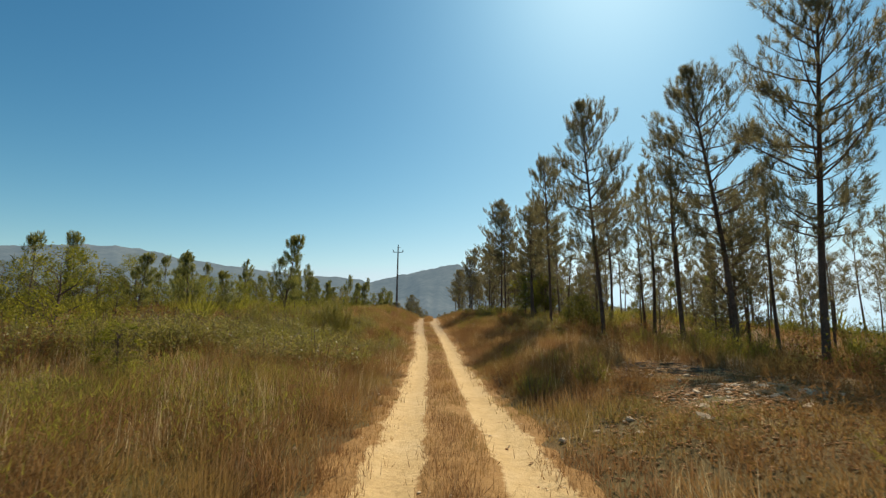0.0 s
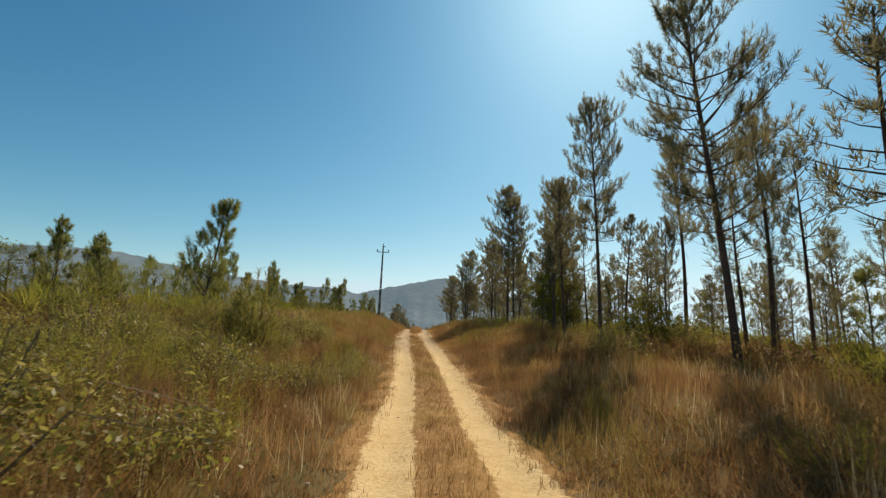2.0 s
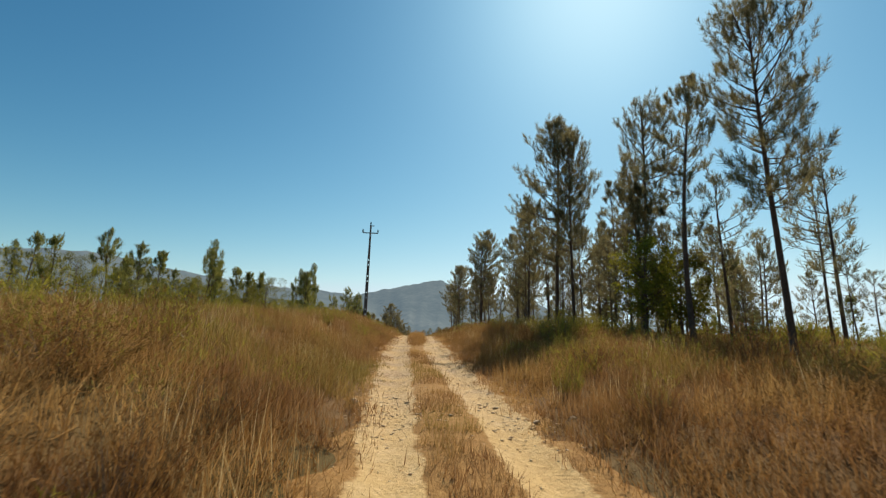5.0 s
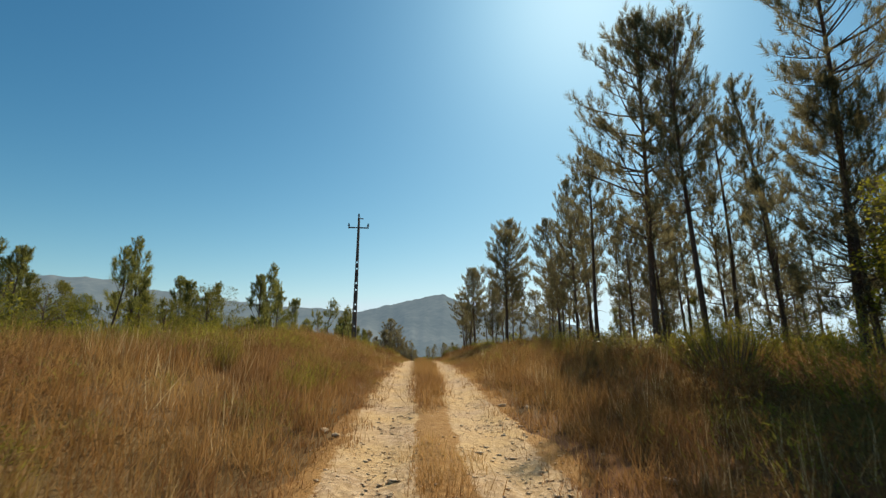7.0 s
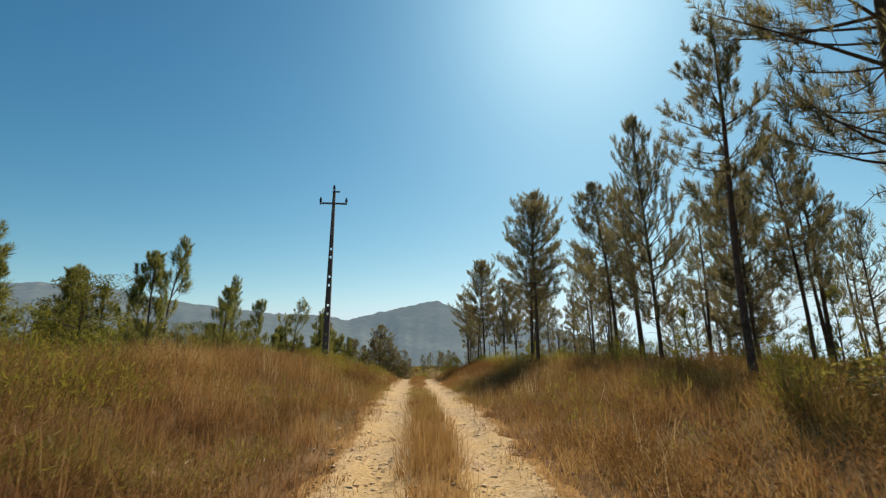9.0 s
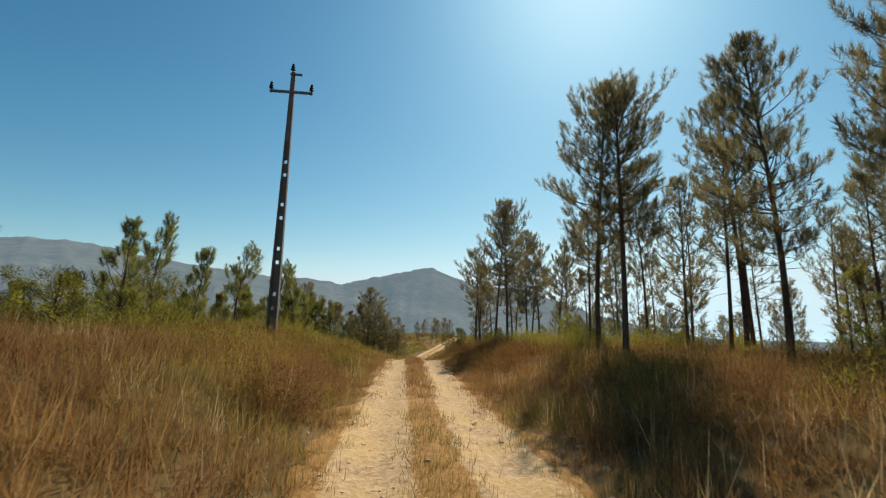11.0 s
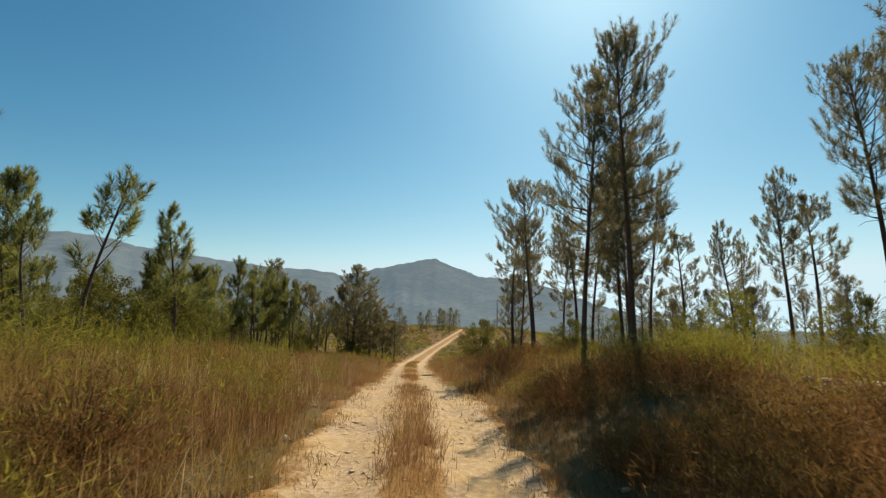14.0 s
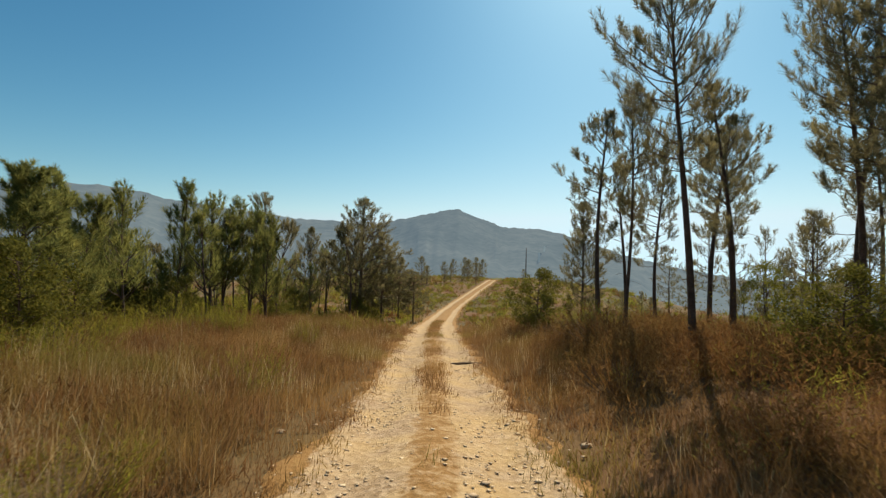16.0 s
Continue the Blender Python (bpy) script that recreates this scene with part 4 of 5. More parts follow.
# ---------------------------------------------------------------- scrub
def wand_bush(seed, material, height, spread, stems, sub, width, name="foliage"):
    """A bush of fine upright wands (heather, broom)."""
    rng = np.random.default_rng(seed)
    root = new("bush")
    n = stems
    az = rng.uniform(0, 6.283, n)
    out = spread * np.sqrt(rng.uniform(0, 1, n))
    base = np.stack([np.cos(az) * out * 0.35, np.sin(az) * out * 0.35, np.full(n, -0.04)], axis=1)
    tip = np.stack([np.cos(az) * out, np.sin(az) * out, height * (1 - 0.45 * (out / spread) ** 2) * rng.uniform(0.6, 1.1, n)], axis=1)
    mid = base * 0.5 + tip * 0.5 + np.stack([np.cos(az), np.sin(az), np.zeros(n)], axis=1) * 0.05
    vs, fs = [], []
    v = np.stack([base, base + [0.012, 0.004, 0], tip], axis=1).reshape(-1, 3)
    part("stemwork", mesh_from("stemwork", v, np.arange(len(v)).reshape(-1, 3), [dead_wood_mat]), root, kind="stuff")
    # side sprays along the outer half of each wand
    k = np.repeat(np.arange(n), sub)
    u = rng.uniform(0.15, 1.0, (n * sub, 1))
    at = base[k] * (1 - u) + tip[k] * u + (mid[k] - (base[k] + tip[k]) * 0.5) * (4 * u * (1 - u))
    d = (tip - base)[k]
    d = d / np.linalg.norm(d, axis=1, keepdims=True) + rng.normal(size=(n * sub, 3)) * 0.55
    d /= np.linalg.norm(d, axis=1, keepdims=True)
    perp = np.cross(d, rng.normal(size=(n * sub, 3)))
    perp /= np.linalg.norm(perp, axis=1, keepdims=True)
    ln = rng.uniform(0.05, 0.13, (n * sub, 1)) * height
    vs.append(np.stack([at - perp * width, at + perp * width, at + d * ln], axis=1).reshape(-1, 3))
    v = np.concatenate(vs)
    part(name, mesh_from(name, v, np.arange(len(v)).reshape(-1, 3), [material]), root, kind="stuff")
    return root


def bramble_bush(seed, height, spread, canes, leaves, leaf):
    """Arching canes with small leaves in uneven clumps."""
    rng = np.random.default_rng(seed)
    root = new("bush")
    v, f, cs = [], [], []
    for k in range(canes):
        az = rng.uniform(0, 6.3)
        r = spread * rng.uniform(0.3, 1)
        hh = height * rng.uniform(0.55, 1.1)
        p = [Vector((0.1 * math.cos(az), 0.1 * math.sin(az), -0.05)), Vector((0.45 * r * math.cos(az), 0.45 * r * math.sin(az), hh)), Vector((r * math.cos(az + 0.3), r * math.sin(az + 0.3), hh * 0.55))]
        tube(p, [0.0045, 0.0035, 0.002], 3, v, f)
        for u in np.linspace(0.3, 1, 5):
            q = p[0].lerp(p[1], u).lerp(p[1].lerp(p[2], u), u)
            cs.append(q + Vector(rng.normal(size=3)) * 0.07 * spread)
    part("canework", mesh_from("canework", v, f, [dead_wood_mat]), root, kind="stuff")
    part("foliage", leaf_cloud("foliage", np.array(cs), rng.uniform(0.12, 0.26, len(cs)) * spread, leaves, leaf, rng, bramble_mat), root, kind="stuff")
    return root


scrub = Nursery([
    (lambda: wand_bush(31, heather_mat, 0.9, 0.6, 85, 20, 0.0045), 0.9),
    (lambda: wand_bush(32, heather_mat, 0.7, 0.7, 85, 20, 0.0045), 0.7),
    (lambda: wand_bush(33, broom_mat, 1.2, 0.55, 90, 26, 0.0038), 1.2),
    (lambda: wand_bush(34, broom_mat, 0.9, 0.7, 90, 24, 0.0036), 0.9),
    (lambda: bramble_bush(35, 0.9, 0.9, 16, 36, 0.019), 0.9),
    (lambda: bramble_bush(36, 0.7, 1.1, 18, 36, 0.019), 0.7),
    (lambda: wand_bush(37, bramble_mat, 2.4, 0.8, 64, 56, 0.011), 2.4),
])
SCRUB_WORDS = [("dry reddish-brown heather bush", "heather"), ("low rust-brown heather bush", "heather"), ("upright yellow-green broom bush", "broom"),
               ("spreading yellow-green broom bush", "broom"), ("arching bramble with pale dusty leaves", "bramble"), ("low tangled bramble with dusty leaves", "bramble"), ("tall bush of upright shoots with yellowing leaves", "bush")]


def set_scrub(x, y, v, height, wide=1.0):
    scrub.plant(x, y, None, SCRUB_WORDS[v][0], SCRUB_WORDS[v][1], "scrub along the track", wide, variant=v, height=height)


def far_scrub(name, label, material, pts, heights, spread, stems, width, seed):
    """Many bushes too far off to tell apart, joined."""
    g = np.random.default_rng(seed)
    n = len(pts) * stems
    k = np.repeat(np.arange(len(pts)), stems)
    az = g.uniform(0, 6.283, n)
    out = np.sqrt(g.uniform(0, 1, n))
    hh = heights[k] * (1 - 0.45 * out ** 2) * g.uniform(0.55, 1.1, n)
    r = out * heights[k] * spread
    z = land(pts[:, 0], pts[:, 1])[k]
    u = g.uniform(0.0, 0.75, n)
    base = np.stack([pts[k, 0] + np.cos(az) * r * u, pts[k, 1] + np.sin(az) * r * u, z - 0.05 + hh * u], axis=1)
    tip = np.stack([pts[k, 0] + np.cos(az) * r, pts[k, 1] + np.sin(az) * r, z + hh], axis=1)
    tip = tip + g.normal(size=(n, 3)) * 0.08 * heights[k][:, None]
    f = g.uniform(0, 6.283, n)
    w = np.stack([np.cos(f), np.sin(f), g.normal(size=n) * 0.3], axis=1) * width * g.uniform(0.6, 1.4, (n, 1))
    v = np.stack([base - w, base + w, tip], axis=1).reshape(-1, 3)
    me = mesh_from(name, v, np.arange(n * 3).reshape(-1, 3), [material])
    tagged(new(name, me), label, "scrub", kind="stuff")


rng = random.Random(77)
# brambles and broom on the bank
for k in range(46):
    y = rng.uniform(9, 30)
    d = rng.uniform(2.2, 10)
    set_scrub(float(centre(y)) - d, y, rng.choice((4, 5, 4, 0, 2, 3, 0, 1) if y < 21 or d > 7 else (0, 1, 0, 2, 3)), (rng.uniform(0.6, 1.1) + 0.03 * d) * (1 if y < 21 or d > 7 else 0.7), 1.2)
for k in range(44):
    y = rng.uniform(12, 27)
    d = rng.uniform(2.3, 8)
    set_scrub(float(centre(y)) - d, y, rng.choice((4, 5, 4, 3)), rng.uniform(0.65, 1.05) * (0.75 + 0.05 * d), rng.uniform(1.0, 1.3))
# both verges
for k in range(130):
    y = rng.uniform(2, 108)
    s = rng.choice((-1, 1))
    d = rng.uniform(2.3, 4.5) if rng.random() < 0.4 else rng.uniform(4, 12)
    v = rng.choice((0, 0, 1, 1, 3, 2)) if y < 80 else rng.choice((0, 1, 3, 0, 2) if s < 0 else (0, 1, 0, 1, 3))
    set_scrub(float(centre(y)) + s * d, y, v, rng.uniform(0.45, 0.95), rng.uniform(0.9, 1.4))
# under the pines
for k in range(52):
    y = rng.uniform(5, 112)
    set_scrub(float(centre(y)) + rng.uniform(5.5, 13), y, rng.choice((0, 2, 3, 3, 5) if y < 86 else (0, 1, 0, 1, 2)), rng.uniform(0.7, 1.5), rng.uniform(1.0, 1.6))
for k in range(24):
    y = rng.uniform(20, 110)
    set_scrub(float(centre(y)) - rng.uniform(9, 17), y, rng.choice((2, 3, 3, 0)), rng.uniform(0.8, 1.5), rng.uniform(1.0, 1.6))
for k in range(26):
    y = rng.uniform(76, 104)
    set_scrub(float(centre(y)) - rng.uniform(5.5, 12), y, rng.choice((2, 3, 3)), rng.uniform(0.8, 1.4), rng.uniform(1.2, 1.8))
# single bushes that stand out
for x, y, v, hh, w in [(-4.0, 22.4, 6, 2.1, 1.0), (-4.7, 23.6, 6, 1.8, 1.0), (-5.6, 25.5, 6, 1.6, 1.2), (-7.5, 21.0, 6, 1.7, 1.2), (3.6, 10.2, 3, 0.8, 1.0), (5.0, 10.6, 2, 0.9, 1.2), (3.2, 12.5, 0, 0.8, 1.2), (-4.8, 8.2, 4, 0.9, 0.8), (-1.7, 24.8, 3, 0.6, 1.0), (-3.2, 22.6, 4, 0.9, 1.0), (-2.4, 26.8, 3, 0.7, 1.0),
                       (-2.5, 25.0, 2, 0.8, 0.9), (-6.0, 24.0, 2, 1.5, 1.0), (-5.2, 20.0, 2, 1.3, 1.0), (0.6, 88.5, 0, 0.7, 1.3), (0.4, 92.0, 1, 0.8, 1.4), (1.5, 95.0, 0, 1.0, 1.7), (1.9, 97.5, 1, 1.2, 1.7), (0.9, 99.0, 0, 0.9, 1.7), (2.4, 100.5, 3, 1.2, 1.7)]:
    set_scrub(x, y, v, hh, w)


def spots(count, ya, yb, da, db, seed):
    g = np.random.default_rng(seed)
    y = g.uniform(ya, yb, count)
    d = (da + (db - da) * g.uniform(0, 1, count)) * g.choice([-1, 1], count)
    return np.stack([centre(y) + d, y], axis=1), g


# the slope of the far rise and the heath farther out
p, g = spots(1500, 108, 232, 1.9, 36, 4)
far_scrub("slope_scrub", "olive and brown scrub on the far slope", broom_mat, p, g.uniform(0.3, 0.9, len(p)) + 0.8 * (g.uniform(size=len(p)) < 0.08), 1.3, 42, 0.045, 6)
p, g = spots(1000, 108, 232, 1.9, 36, 14)
far_scrub("slope_heather", "dark brown heather on the far slope", heather_mat, p, g.uniform(0.25, 0.8, len(p)), 1.5, 36, 0.045, 16)
p, g = spots(420, 2, 130, 13, 40, 24)
far_scrub("heath_scrub", "yellow-green scrub farther out on the heath", broom_mat, p, g.uniform(0.6, 1.7, len(p)), 0.7, 110, 0.03, 26)


# bare rubble where little grows: centre x, y and half sizes
BARE = [(6.8, 7.9, 1.5, 1.5), (7.4, 11.8, 1.9, 1.9), (4.3, 6.5, 0.5, 0.5), (4.6, 81.0, 1.3, 2.0), (7.5, 88.5, 1.6, 1.6)]

# low, thin growth: the same
TRODDEN = [(5.6, 5.2, 2.2, 2.2), (6.8, 8.6, 2.4, 2.6), (1.9, 78.0, 2.6, 6.0), (2.6, 93.5, 3.0, 5.0)]


def verge_spots(count, seed, sign, da, db, grain, least, ya=-2, yb=114):
    """Places beside the track, gathered in drifts."""
    g = np.random.default_rng(seed)
    y = g.uniform(ya, yb, count)
    d = da + (db - da) * g.uniform(0, 1, count)
    p = np.stack([centre(y) + sign * d, y], axis=1)
    keep = fbm(p[:, 0] / grain, p[:, 1] / grain, seed, 3) > least
    for cx, cy, rx, ry in BARE:
        keep &= ((p[:, 0] - cx) / (rx + 0.3)) ** 2 + ((p[:, 1] - cy) / (ry + 0.3)) ** 2 > 1
    return p[keep], d[keep], g


def mounds(name, label, material, pts, heights, spread, twigs, width, seed):
    """Low shrubs grown together: domes of short twigs, past counting."""
    g = np.random.default_rng(seed)
    n = len(pts) * twigs
    k = np.repeat(np.arange(len(pts)), twigs)
    az, out = g.uniform(0, 6.283, n), np.sqrt(g.uniform(0, 1, n))
    hh = heights[k]
    wob = 1 + 0.3 * np.sin(3 * az + k * 1.7) + 0.2 * np.sin(5 * az + k * 2.9)
    r = out * hh * spread * wob
    x, y = pts[k, 0] + np.cos(az) * r, pts[k, 1] + np.sin(az) * r
    z = land(pts[:, 0], pts[:, 1])[k] + hh * (1 - 0.6 * out ** 2) * g.uniform(0.0, 1, n) ** 0.6 - 0.04
    d = np.stack([np.cos(az) * out * 0.6, np.sin(az) * out * 0.6, np.full(n, 0.75)], axis=1) + g.normal(size=(n, 3)) * 0.5
    d /= np.linalg.norm(d, axis=1, keepdims=True)
    w = np.cross(d, g.normal(size=(n, 3)))
    w *= width * g.uniform(0.6, 1.4, (n, 1)) / np.linalg.norm(w, axis=1, keepdims=True)
    at = np.stack([x, y, z], axis=1)
    v = np.stack([at - w, at + w, at + d * g.uniform(0.05, 0.14, (n, 1)) * (0.6 + 0.6 * hh[:, None])], axis=1).reshape(-1, 3)
    tagged(new(name, mesh_from(name, v, np.arange(n * 3).reshape(-1, 3), [material])), label, "scrub", kind="stuff")


# low heath grown together beside the track: mostly heather on the wood's side
for sign, heath, green, dry in ((-1, 1700, 1500, 800), (1, 2700, 420, 320)):
    p, d, g = verge_spots(heath, 201 + sign, sign, 1.8, 10.5, 2.6, 0.42 if sign > 0 else 0.45)
    mounds("verge_heather", "low rust-brown heather grown together beside the track", heather_mat, p, g.uniform(0.32, 0.78, len(p)) * (0.6 + 0.4 * step(1.8, 3.0, d)), 1.1, 175, 0.0057, 203 + sign)
    p, d, g = verge_spots(green, 211 + sign, sign, 2.6, 12, 3.4, 0.54)
    mounds("verge_broom", "olive broom grown together beside the track", broom_mat, p, g.uniform(0.35, 0.95, len(p)), 0.8, 230, 0.0053, 213 + sign)
    p, d, g = verge_spots(dry, 221 + sign, sign, 2.2, 11, 2.0, 0.56)
    mounds("verge_fern", "dry yellow-brown growth between the heather", bramble_mat, p, g.uniform(0.25, 0.55, len(p)), 1.0, 220, 0.005, 223 + sign)
# darker, denser heather where the ground falls away
for sign, count in ((-1, 800), (1, 420)):
    p, d, g = verge_spots(count, 231 + sign, sign, 2.6, 12, 3.0, 0.42, 72, 112)
    mounds("bank_heather", "knee-high dark rust-brown heather on the bank", heather_mat, p, g.uniform(0.35, 0.75, len(p)), 1.0, 230, 0.0057, 234 + sign)


# a dark heather brake at the track's edge with broom behind it, and another farther down
for name, label, material, count, seed, da, db, ya, yb, low, high in (
        ("heather_brake", "dense dark brown heather at the edge of the track", heather_mat, 120, 241, 2.2, 4.6, 73, 84, 0.45, 0.8),
        ("broom_brake", "fresh yellow-green broom behind the dark heather", broom_mat, 90, 243, 4.8, 9.5, 74, 87, 0.7, 1.15),
        ("heather_brake", "dense dark brown heather at the edge of the track", heather_mat, 90, 245, 3.4, 7.0, 90, 98, 0.6, 1.0)):
    p, d, g = verge_spots(count, seed, 1, da, db, 3.0, 0.3, ya, yb)
    mounds(name, label, material, p, g.uniform(low, high, len(p)), 0.95, 420, 0.0055, seed + 1)


def outer_spots(count, seed):
    """Places thinning out from the heath's edge to a quarter of a kilometre off."""
    g = np.random.default_rng(seed)
    y = g.uniform(-70, 300, count)
    d = (32 + 170 * g.uniform(0, 1, count) ** 2) * g.choice([-1, 1], count)
    return np.stack([centre(y) + d, y], axis=1), g


p, g = outer_spots(1100, 131)
far_scrub("outer_scrub", "olive scrub scattered over the open country", broom_mat, p, g.uniform(0.6, 2.2, len(p)), 0.9, 36, 0.09, 132)
p, g = outer_spots(700, 133)
far_scrub("outer_heather", "brown heather scattered over the open country", heather_mat, p, g.uniform(0.5, 1.5, len(p)), 1.2, 30, 0.09, 134)


def thicket(name, label, material, pts, heights, seed, leaves=70, leaf=0.036):
    """Undergrowth grown together: mounds of small leaves over short stems, past counting."""
    g = np.random.default_rng(seed)
    n = len(pts) * 5
    k = np.repeat(np.arange(len(pts)), 5)
    hh = heights[k]
    o = g.normal(size=(n, 2)) * hh[:, None] * 0.42
    z = land(pts[:, 0], pts[:, 1])[k] + hh * g.uniform(0.15, 0.8, n)
    c = np.stack([pts[k, 0] + o[:, 0], pts[k, 1] + o[:, 1], z], axis=1)
    me = leaf_cloud(name, c, hh * g.uniform(0.18, 0.32, n), leaves // 5, leaf, g, material)
    tagged(new(name, me), label, "undergrowth", kind="stuff")


def side_spots(count, ya, yb, da, db, sign, seed, bias=1.0):
    g = np.random.default_rng(seed)
    y = g.uniform(ya, yb, count)
    d = da + (db - da) * g.uniform(0, 1, count) ** bias
    p = np.stack([centre(y) + sign * d, y], axis=1)
    return p[fbm(p[:, 0] / 5, p[:, 1] / 5, seed, 2) > 0.36], g


p, g = side_spots(760, 4, 124, 9.5, 34, -1, 111, 1.3)
thicket("green_undergrowth", "yellow-green undergrowth grown together under the young pines", oak_leaf_mat, p, g.uniform(0.7, 2.0, len(p)), 112, 130)
p, g = side_spots(680, 4, 124, 9.5, 40, -1, 113, 1.2)
thicket("dark_undergrowth", "dark green undergrowth grown together under the young pines", dark_leaf_mat, p, g.uniform(0.8, 2.1, len(p)), 114, 130)
p, g = side_spots(900, 2, 84, 7.5, 42, 1, 115, 1.1)
thicket("wood_undergrowth", "dark green undergrowth on the floor of the pine wood", dark_leaf_mat, p, g.uniform(0.6, 1.9, len(p)), 116)
p, g = side_spots(500, 84, 140, 6.5, 40, 1, 119, 1.1)
thicket("slope_edge_undergrowth", "dark green undergrowth where the ground falls away", dark_leaf_mat, p, g.uniform(0.5, 1.7, len(p)), 120)
p, g = spots(1300, 108, 232, 2.2, 40, 121)
thicket("slope_undergrowth", "olive-green undergrowth covering the far slope", dark_leaf_mat, p, g.uniform(0.35, 1.1, len(p)), 122, 25, 0.11)
p, g = side_spots(420, 2, 112, 6.5, 24, 1, 117, 1.1)
thicket("heath_undergrowth", "brown undergrowth at the edge of the pine wood", heather_mat, p, g.uniform(0.5, 1.3, len(p)), 118)


# ---------------------------------------------------------------- grass
def grass(name, label, pts, heights, blades, width, seed, lean=0.35, material=None):
    """Tufts of bent blades standing at pts, N x 2."""
    rg = np.random.default_rng(seed)
    keep = np.ones(len(pts), dtype=bool)
    for cx, cy, rx, ry in BARE:
        keep &= ((pts[:, 0] - cx) / rx) ** 2 + ((pts[:, 1] - cy) / ry) ** 2 > rg.uniform(0.6, 1.2, len(pts))
    for cx, cy, rx, ry in TRODDEN:
        near = ((pts[:, 0] - cx) / rx) ** 2 + ((pts[:, 1] - cy) / ry) ** 2
        heights = heights * (0.5 + 0.5 * step(0.5, 1.3, near))
    pts, heights = pts[keep], heights[keep]
    n = len(pts) * blades
    x = np.repeat(pts[:, 0], blades) + rg.normal(size=n) * 0.10
    y = np.repeat(pts[:, 1], blades) + rg.normal(size=n) * 0.08
    z = np.repeat(land(pts[:, 0], pts[:, 1]), blades) - 0.03
    h = np.repeat(heights, blades) * rg.uniform(0.45, 1.15, n)
    az = rg.uniform(0, 6.283, n)
    ln = np.abs(rg.normal(size=n)) * lean * h
    face = rg.uniform(0, 6.283, n)
    w = width * rg.uniform(0.6, 1.3, n)
    wx, wy = np.cos(face) * w, np.sin(face) * w
    dx, dy = np.cos(az) * ln, np.sin(az) * ln
    b = np.stack([x, y, z], axis=1)
    side = np.stack([wx, wy, np.zeros(n)], axis=1)
    t = b + np.stack([dx, dy, h * (1 - 0.25 * np.minimum(ln / np.maximum(h, 0.01), 1.2) ** 2)], axis=1)
    v = np.stack([b - side, b + side, t], axis=1).reshape(-1, 3)
    faces = np.arange(n * 3).reshape(-1, 3)
    me = mesh_from(name, v, faces, [material or grass_mat])
    return tagged(new(name, me), label, "dry grass", kind="stuff")


rg = np.random.default_rng(3)


def scatter(count, ya, yb, da, db, sign, bias=1.0):
    y = rg.uniform(ya, yb, count)
    d = da + (db - da) * rg.uniform(0, 1, count) ** bias
    return np.stack([centre(y) + sign * d, y], axis=1), d


def patchy(pts, lo, hi, seed):
    """Tall and low patches: heights at pts."""
    q = fbm(pts[:, 0] / 2.2, pts[:, 1] / 2.2, seed, 3)
    q2 = fbm(pts[:, 0] / 9, pts[:, 1] / 9, seed + 7, 2)
    return lo + (hi - lo) * np.clip(0.36 + 1.2 * (q - 0.3) + 0.5 * (q2 - 0.5), 0.28, 1.1)


for sign in (-1, 1):
    p, d = scatter(11500, -3, 112, 1.1, 6.2, sign, 1.1)
    hts = patchy(p, 0.22, 0.62, 41) * (0.3 + 0.7 * step(1.0, 2.3, d))
    grass("verge_grass", "tall dry golden-brown grass beside the track", p, hts, 13, 0.0058, 51 + sign, 0.6)
    p, d = scatter(8500, -2, 110, 1.5, 5.2, sign, 1.0)
    grass("low_grass", "short dry grass filling the gaps between the tussocks", p, (0.14 + 0.2 * rg.uniform(size=len(p))) * (0.35 + 0.65 * step(1.4, 2.3, d)), 12, 0.0065, 55 + sign, 0.9)
    p, d = scatter(9500, -3, 118, 4.6, 13, sign, 1.0)
    grass("heath_grass", "dry rust-brown grass on the heath", p, patchy(p, 0.24, 0.66, 42), 10, 0.0085, 61 + sign, 0.6)
    p, d = scatter(4200, 0, 140, 12, 40, sign, 1.3)
    grass("far_grass", "dry grass farther out on the heath", p, patchy(p, 0.35, 0.8, 43), 10, 0.024, 71 + sign, 0.42)
# pale seed-bearing stalks in clusters
p, d = scatter(5200, 0, 112, 1.7, 9, 1, 1.0)
flip = rg.uniform(size=len(p)) < 0.6
p[flip, 0] = 2 * centre(p[flip, 1]) - p[flip, 0]
p = p[fbm(p[:, 0] / 1.6, p[:, 1] / 1.6, 29, 3) > 0.53]
grass("straw_stalks", "pale straw stalks standing in clusters", p, 0.45 + 0.4 * rg.uniform(size=len(p)), 9, 0.005, 101, 0.3, straw_mat)
# tussocks: thick sheaves of long bent blades
for sign, count in ((-1, 2300), (1, 1300)):
    p, d = scatter(count, -2, 112, 1.9, 9.5, sign, 1.0)
    p = p[fbm(p[:, 0] / 2.4, p[:, 1] / 2.4, 57 + sign, 3) > 0.52]
    grass("grass_tussocks", "thick tussocks of long bent golden grass", p, 0.5 + 0.4 * rg.uniform(size=len(p)), 70, 0.0042, 301 + sign, 0.75)
p, d = scatter(4200, -3, 125, 0.0, 0.34, 1, 1.0)
p[:, 0] += np.where(rg.uniform(size=len(p)) < 0.5, 0, -2 * d)
keep = fbm(p[:, 0], p[:, 1] / 1.7, 19, 3) > 0.38 + 0.04 * step(78, 86, p[:, 1])
p = p[keep]
hts = 0.10 + 0.22 * fbm(p[:, 0] / 2, p[:, 1] / 5, 23, 3) + 0.22 * step(43, 48, p[:, 1]) * step(66, 54, p[:, 1])
grass("crown_grass", "low dry grass on the crown between the ruts", p, hts, 13, 0.005, 81, 0.6)
p, d = scatter(3600, 105, 225, 1.5, 30, 1, 1.3)
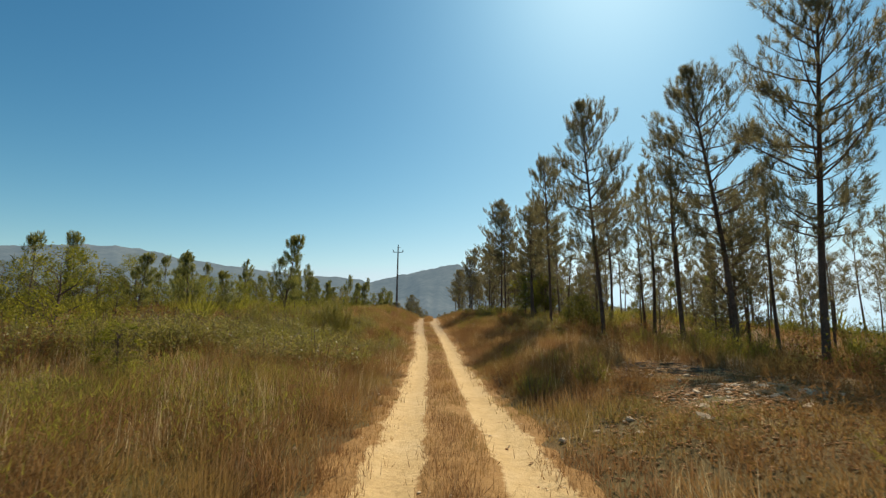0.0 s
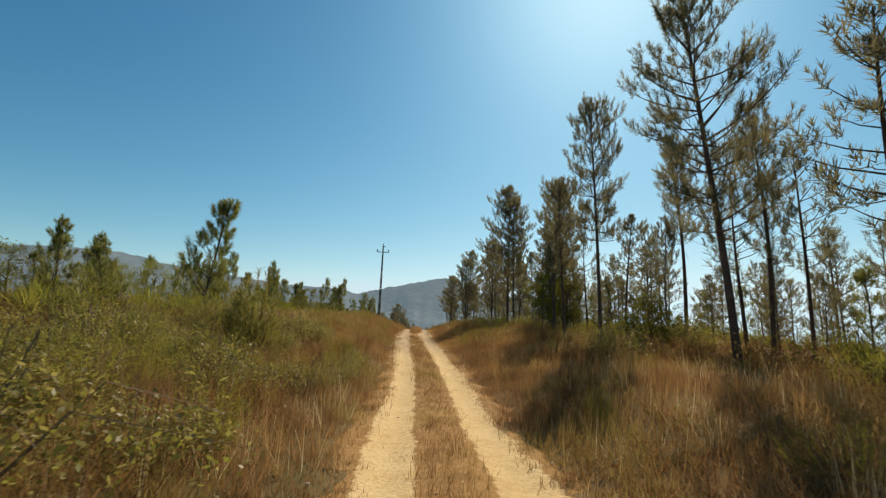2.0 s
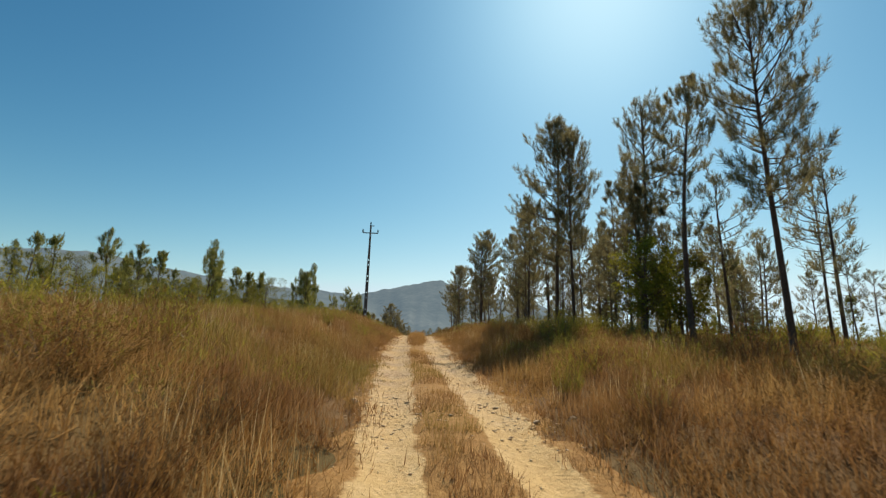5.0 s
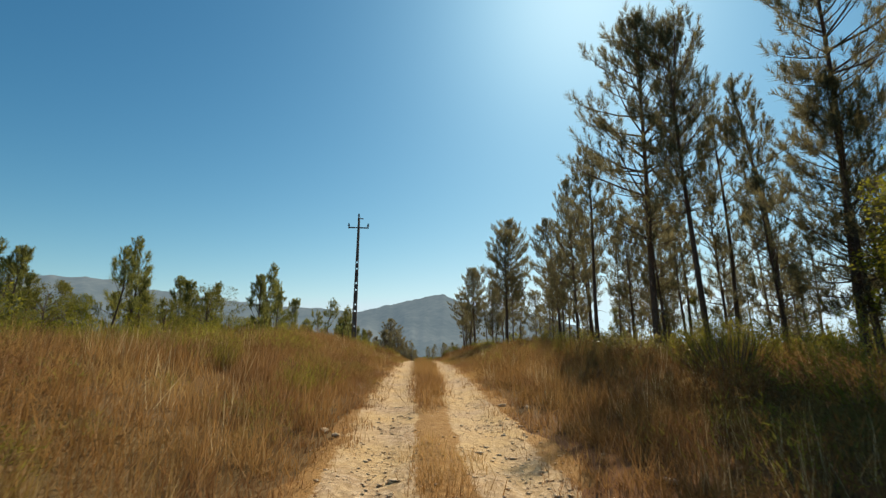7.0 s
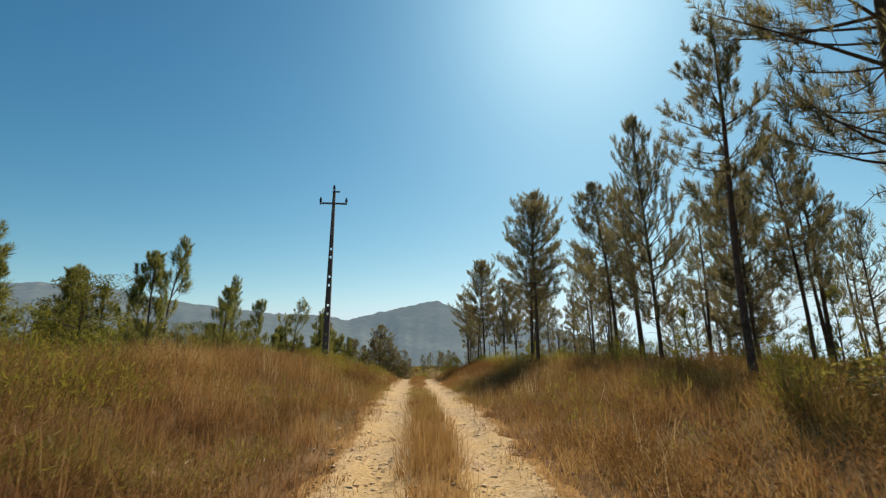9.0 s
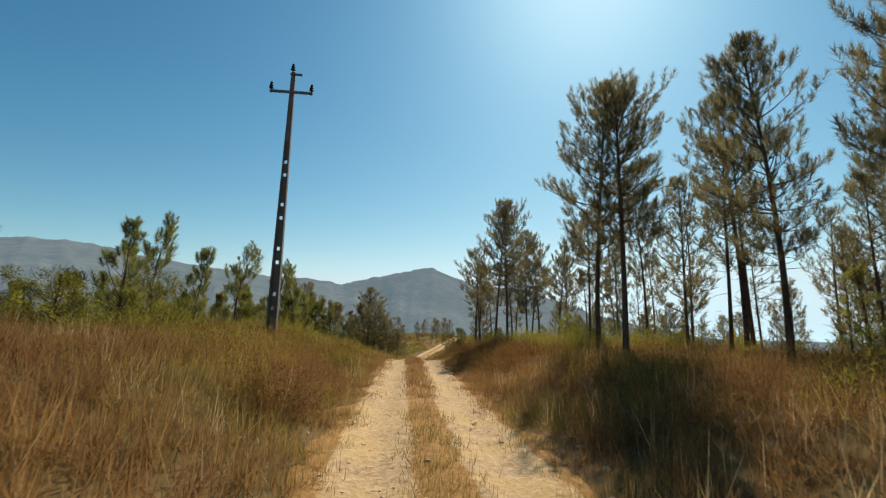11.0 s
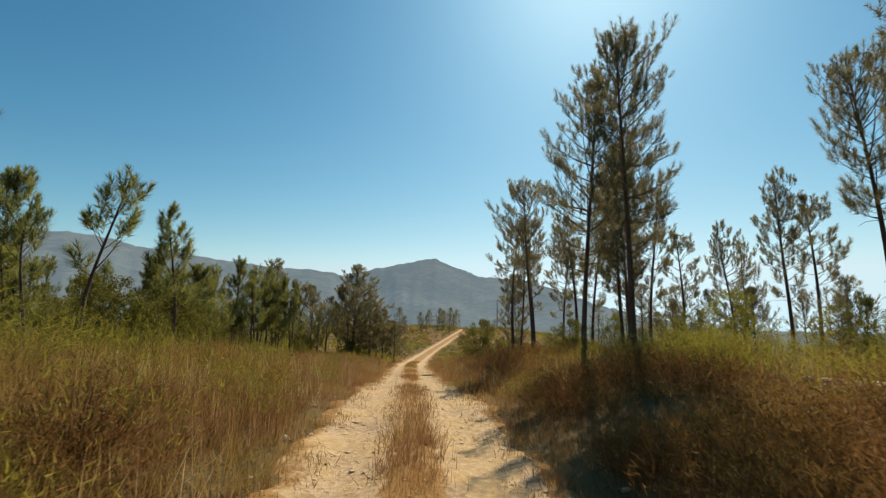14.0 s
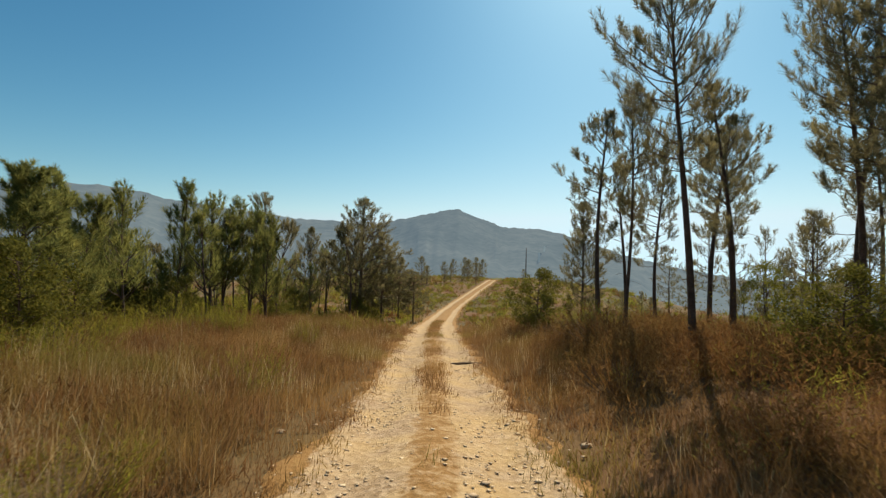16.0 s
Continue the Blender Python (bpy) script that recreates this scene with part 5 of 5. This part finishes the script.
p[::2, 0] = 2 * centre(p[::2, 1]) - p[::2, 0]
grass("slope_grass", "dry grass on the far slope", p, patchy(p, 0.3, 0.8, 44), 5, 0.025, 91)


# ---------------------------------------------------------------- stones and dead wood
def rock_mesh(seed, flat=0.65):
    rr = np.random.default_rng(seed)
    bm = bmesh.new()
    bmesh.ops.create_icosphere(bm, subdivisions=1, radius=1)
    for v in bm.verts:
        v.co *= rr.uniform(0.7, 1.15)
        v.co.z *= flat
    return bm_mesh("stone", bm, stone_mat)


rocks = [rock_mesh(k) for k in range(5)]
rng = random.Random(12)


def stone(x, y, r, label, group):
    ob = new("stone", rng.choice(rocks))
    ob.matrix_basis = pose(x, y, float(land(x, y)) + r * 0.2, rng.uniform(-20, 20), rng.uniform(-20, 20), rng.uniform(0, 360)) @ Matrix.Diagonal((r * rng.uniform(0.8, 1.3), r, r * rng.uniform(0.6, 1.0), 1))
    tagged(ob, label, "stone", group)


for cx, cy, spread, count in ((6.8, 7.9, 0.75, 80), (7.4, 11.8, 1.2, 40), (4.2, 6.4, 0.5, 14)):
    for k in range(count):
        stone(cx + rng.gauss(0, spread), cy + rng.gauss(0, spread), rng.uniform(0.03, 0.085) + (0.06 if rng.random() < 0.12 else 0), "pale broken stone in a rubble heap", "rubble heap")
for k in range(60):
    stone(4.6 + rng.gauss(0, 0.8), 81 + rng.gauss(0, 1.4), rng.uniform(0.03, 0.13), "pale broken stone among scrub", "stones by the bank")
for k in range(60):
    y = rng.uniform(0, 100)
    stone(float(centre(y)) + rng.choice((-1, 1)) * rng.uniform(1.25, 2.3), y, rng.uniform(0.03, 0.09), "small pale stone at the track's edge", "stones along the track")


def chips(name, label, x, y, r, material, seed, flat=0.6):
    """Loose angular chips lying at x, y, past counting."""
    g = np.random.default_rng(seed)
    n = len(x)
    cube = np.array([(1, 0, 0), (-1, 0, 0), (0, 1, 0), (0, -1, 0), (0, 0, 0.8), (0, 0, -0.8)])
    tri = np.array([(0, 2, 4), (2, 1, 4), (1, 3, 4), (3, 0, 4), (2, 0, 5), (1, 2, 5), (3, 1, 5), (0, 3, 5)])
    v = cube[None] * g.uniform(0.6, 1.3, (n, 6, 1)) * r[:, None, None] * [1.2, 1.2, flat]
    a = g.uniform(0, 6.3, n)
    vx = v[:, :, 0] * np.cos(a)[:, None] - v[:, :, 1] * np.sin(a)[:, None]
    vy = v[:, :, 0] * np.sin(a)[:, None] + v[:, :, 1] * np.cos(a)[:, None]
    v = np.stack([vx + x[:, None], vy + y[:, None], v[:, :, 2] + (land(x, y) + 0.014 + r * 0.1)[:, None]], axis=-1)
    f = (np.arange(n)[:, None, None] * 6 + tri[None]).reshape(-1, 3)
    tagged(new(name, mesh_from(name, v.reshape(-1, 3), f, [material])), label, "gravel", kind="stuff")


g = np.random.default_rng(8)
n = 5200
y = np.where(g.uniform(size=n) < 0.1, g.uniform(-2, 35, n), g.uniform(33, 112, n))
d = g.choice([-1, 1], n) * (0.82 + g.normal(size=n) * 0.36)
chips("gravel", "loose pale gravel in the wheel ruts", centre(y) + d, y, g.uniform(0.008, 0.026, n) * (1 + (g.uniform(size=n) < 0.06)), gravel_mat, 9, 0.28)
n = 3400
y = np.where(np.arange(n) < 1900, g.uniform(32, 57, n), g.uniform(80, 108, n))
d = np.where(g.uniform(size=n) < 0.75, g.choice([-1, 1], n) * (0.85 + g.normal(size=n) * 0.3), g.uniform(-1.7, 1.7, n))
chips("track_stones", "flat brown stones worn out of the wheel ruts", centre(y) + d, y, g.uniform(0.010, 0.032, n) * (1 + 0.9 * (g.uniform(size=n) < 0.08)), track_stone_mat, 15, 0.2)
n = 4600
chips("rubble", "brown and pale broken rubble spread over bare soil", np.where(np.arange(n) < 3000, 6.8, 7.4) + g.normal(size=n) * 1.0, np.where(np.arange(n) < 3000, 7.9, 11.8) + g.normal(size=n) * 0.9, g.uniform(0.012, 0.045, n), rubble_mat, 10, 0.45)
n = 1500
chips("edge_rubble", "small brown rubble strewn in thin grass", 5.3 + g.normal(size=n) * 1.1, 6.0 + g.normal(size=n) * 1.1, g.uniform(0.01, 0.035, n), rubble_mat, 12, 0.5)
n = 900
chips("bank_rubble", "brown and pale broken rubble on the bank", 4.6 + g.normal(size=n) * 0.8, 81 + g.normal(size=n) * 1.3, g.uniform(0.012, 0.04, n), rubble_mat, 11, 0.45)


def branch(x, y, length, turn, r, label="dark dead branch lying on the track", group=""):
    v, f = [], []
    tube([(-length / 2, 0, 0), (-length * 0.1, 0.05 * length, 0.01), (length / 2, 0, 0.02)], [r, r * 0.9, r * 0.45], 6, v, f)
    tube([(0, 0.04 * length, 0.01), (0.2 * length, 0.16 * length, 0.05)], [r * 0.5, r * 0.2], 4, v, f)
    ob = new("fallen_branch", mesh_from("fallen_branch", v, f, [dead_wood_mat], True))
    ob.matrix_basis = pose(x, y, float(land(x, y)) + 0.03, 0, 0, turn)
    tagged(ob, label, "branch", group)


branch(-1.95, 98.1, 0.95, 12, 0.035)
branch_rng = random.Random(9)
for k in range(24):
    bx, by = 7.2 + branch_rng.gauss(0, 1.0), 11.4 + branch_rng.gauss(0, 1.1)
    branch(bx, by, branch_rng.uniform(0.5, 1.3), branch_rng.uniform(0, 180), branch_rng.uniform(0.008, 0.02), "dry grey twig lying on the rubble heap", "twigs on the rubble")
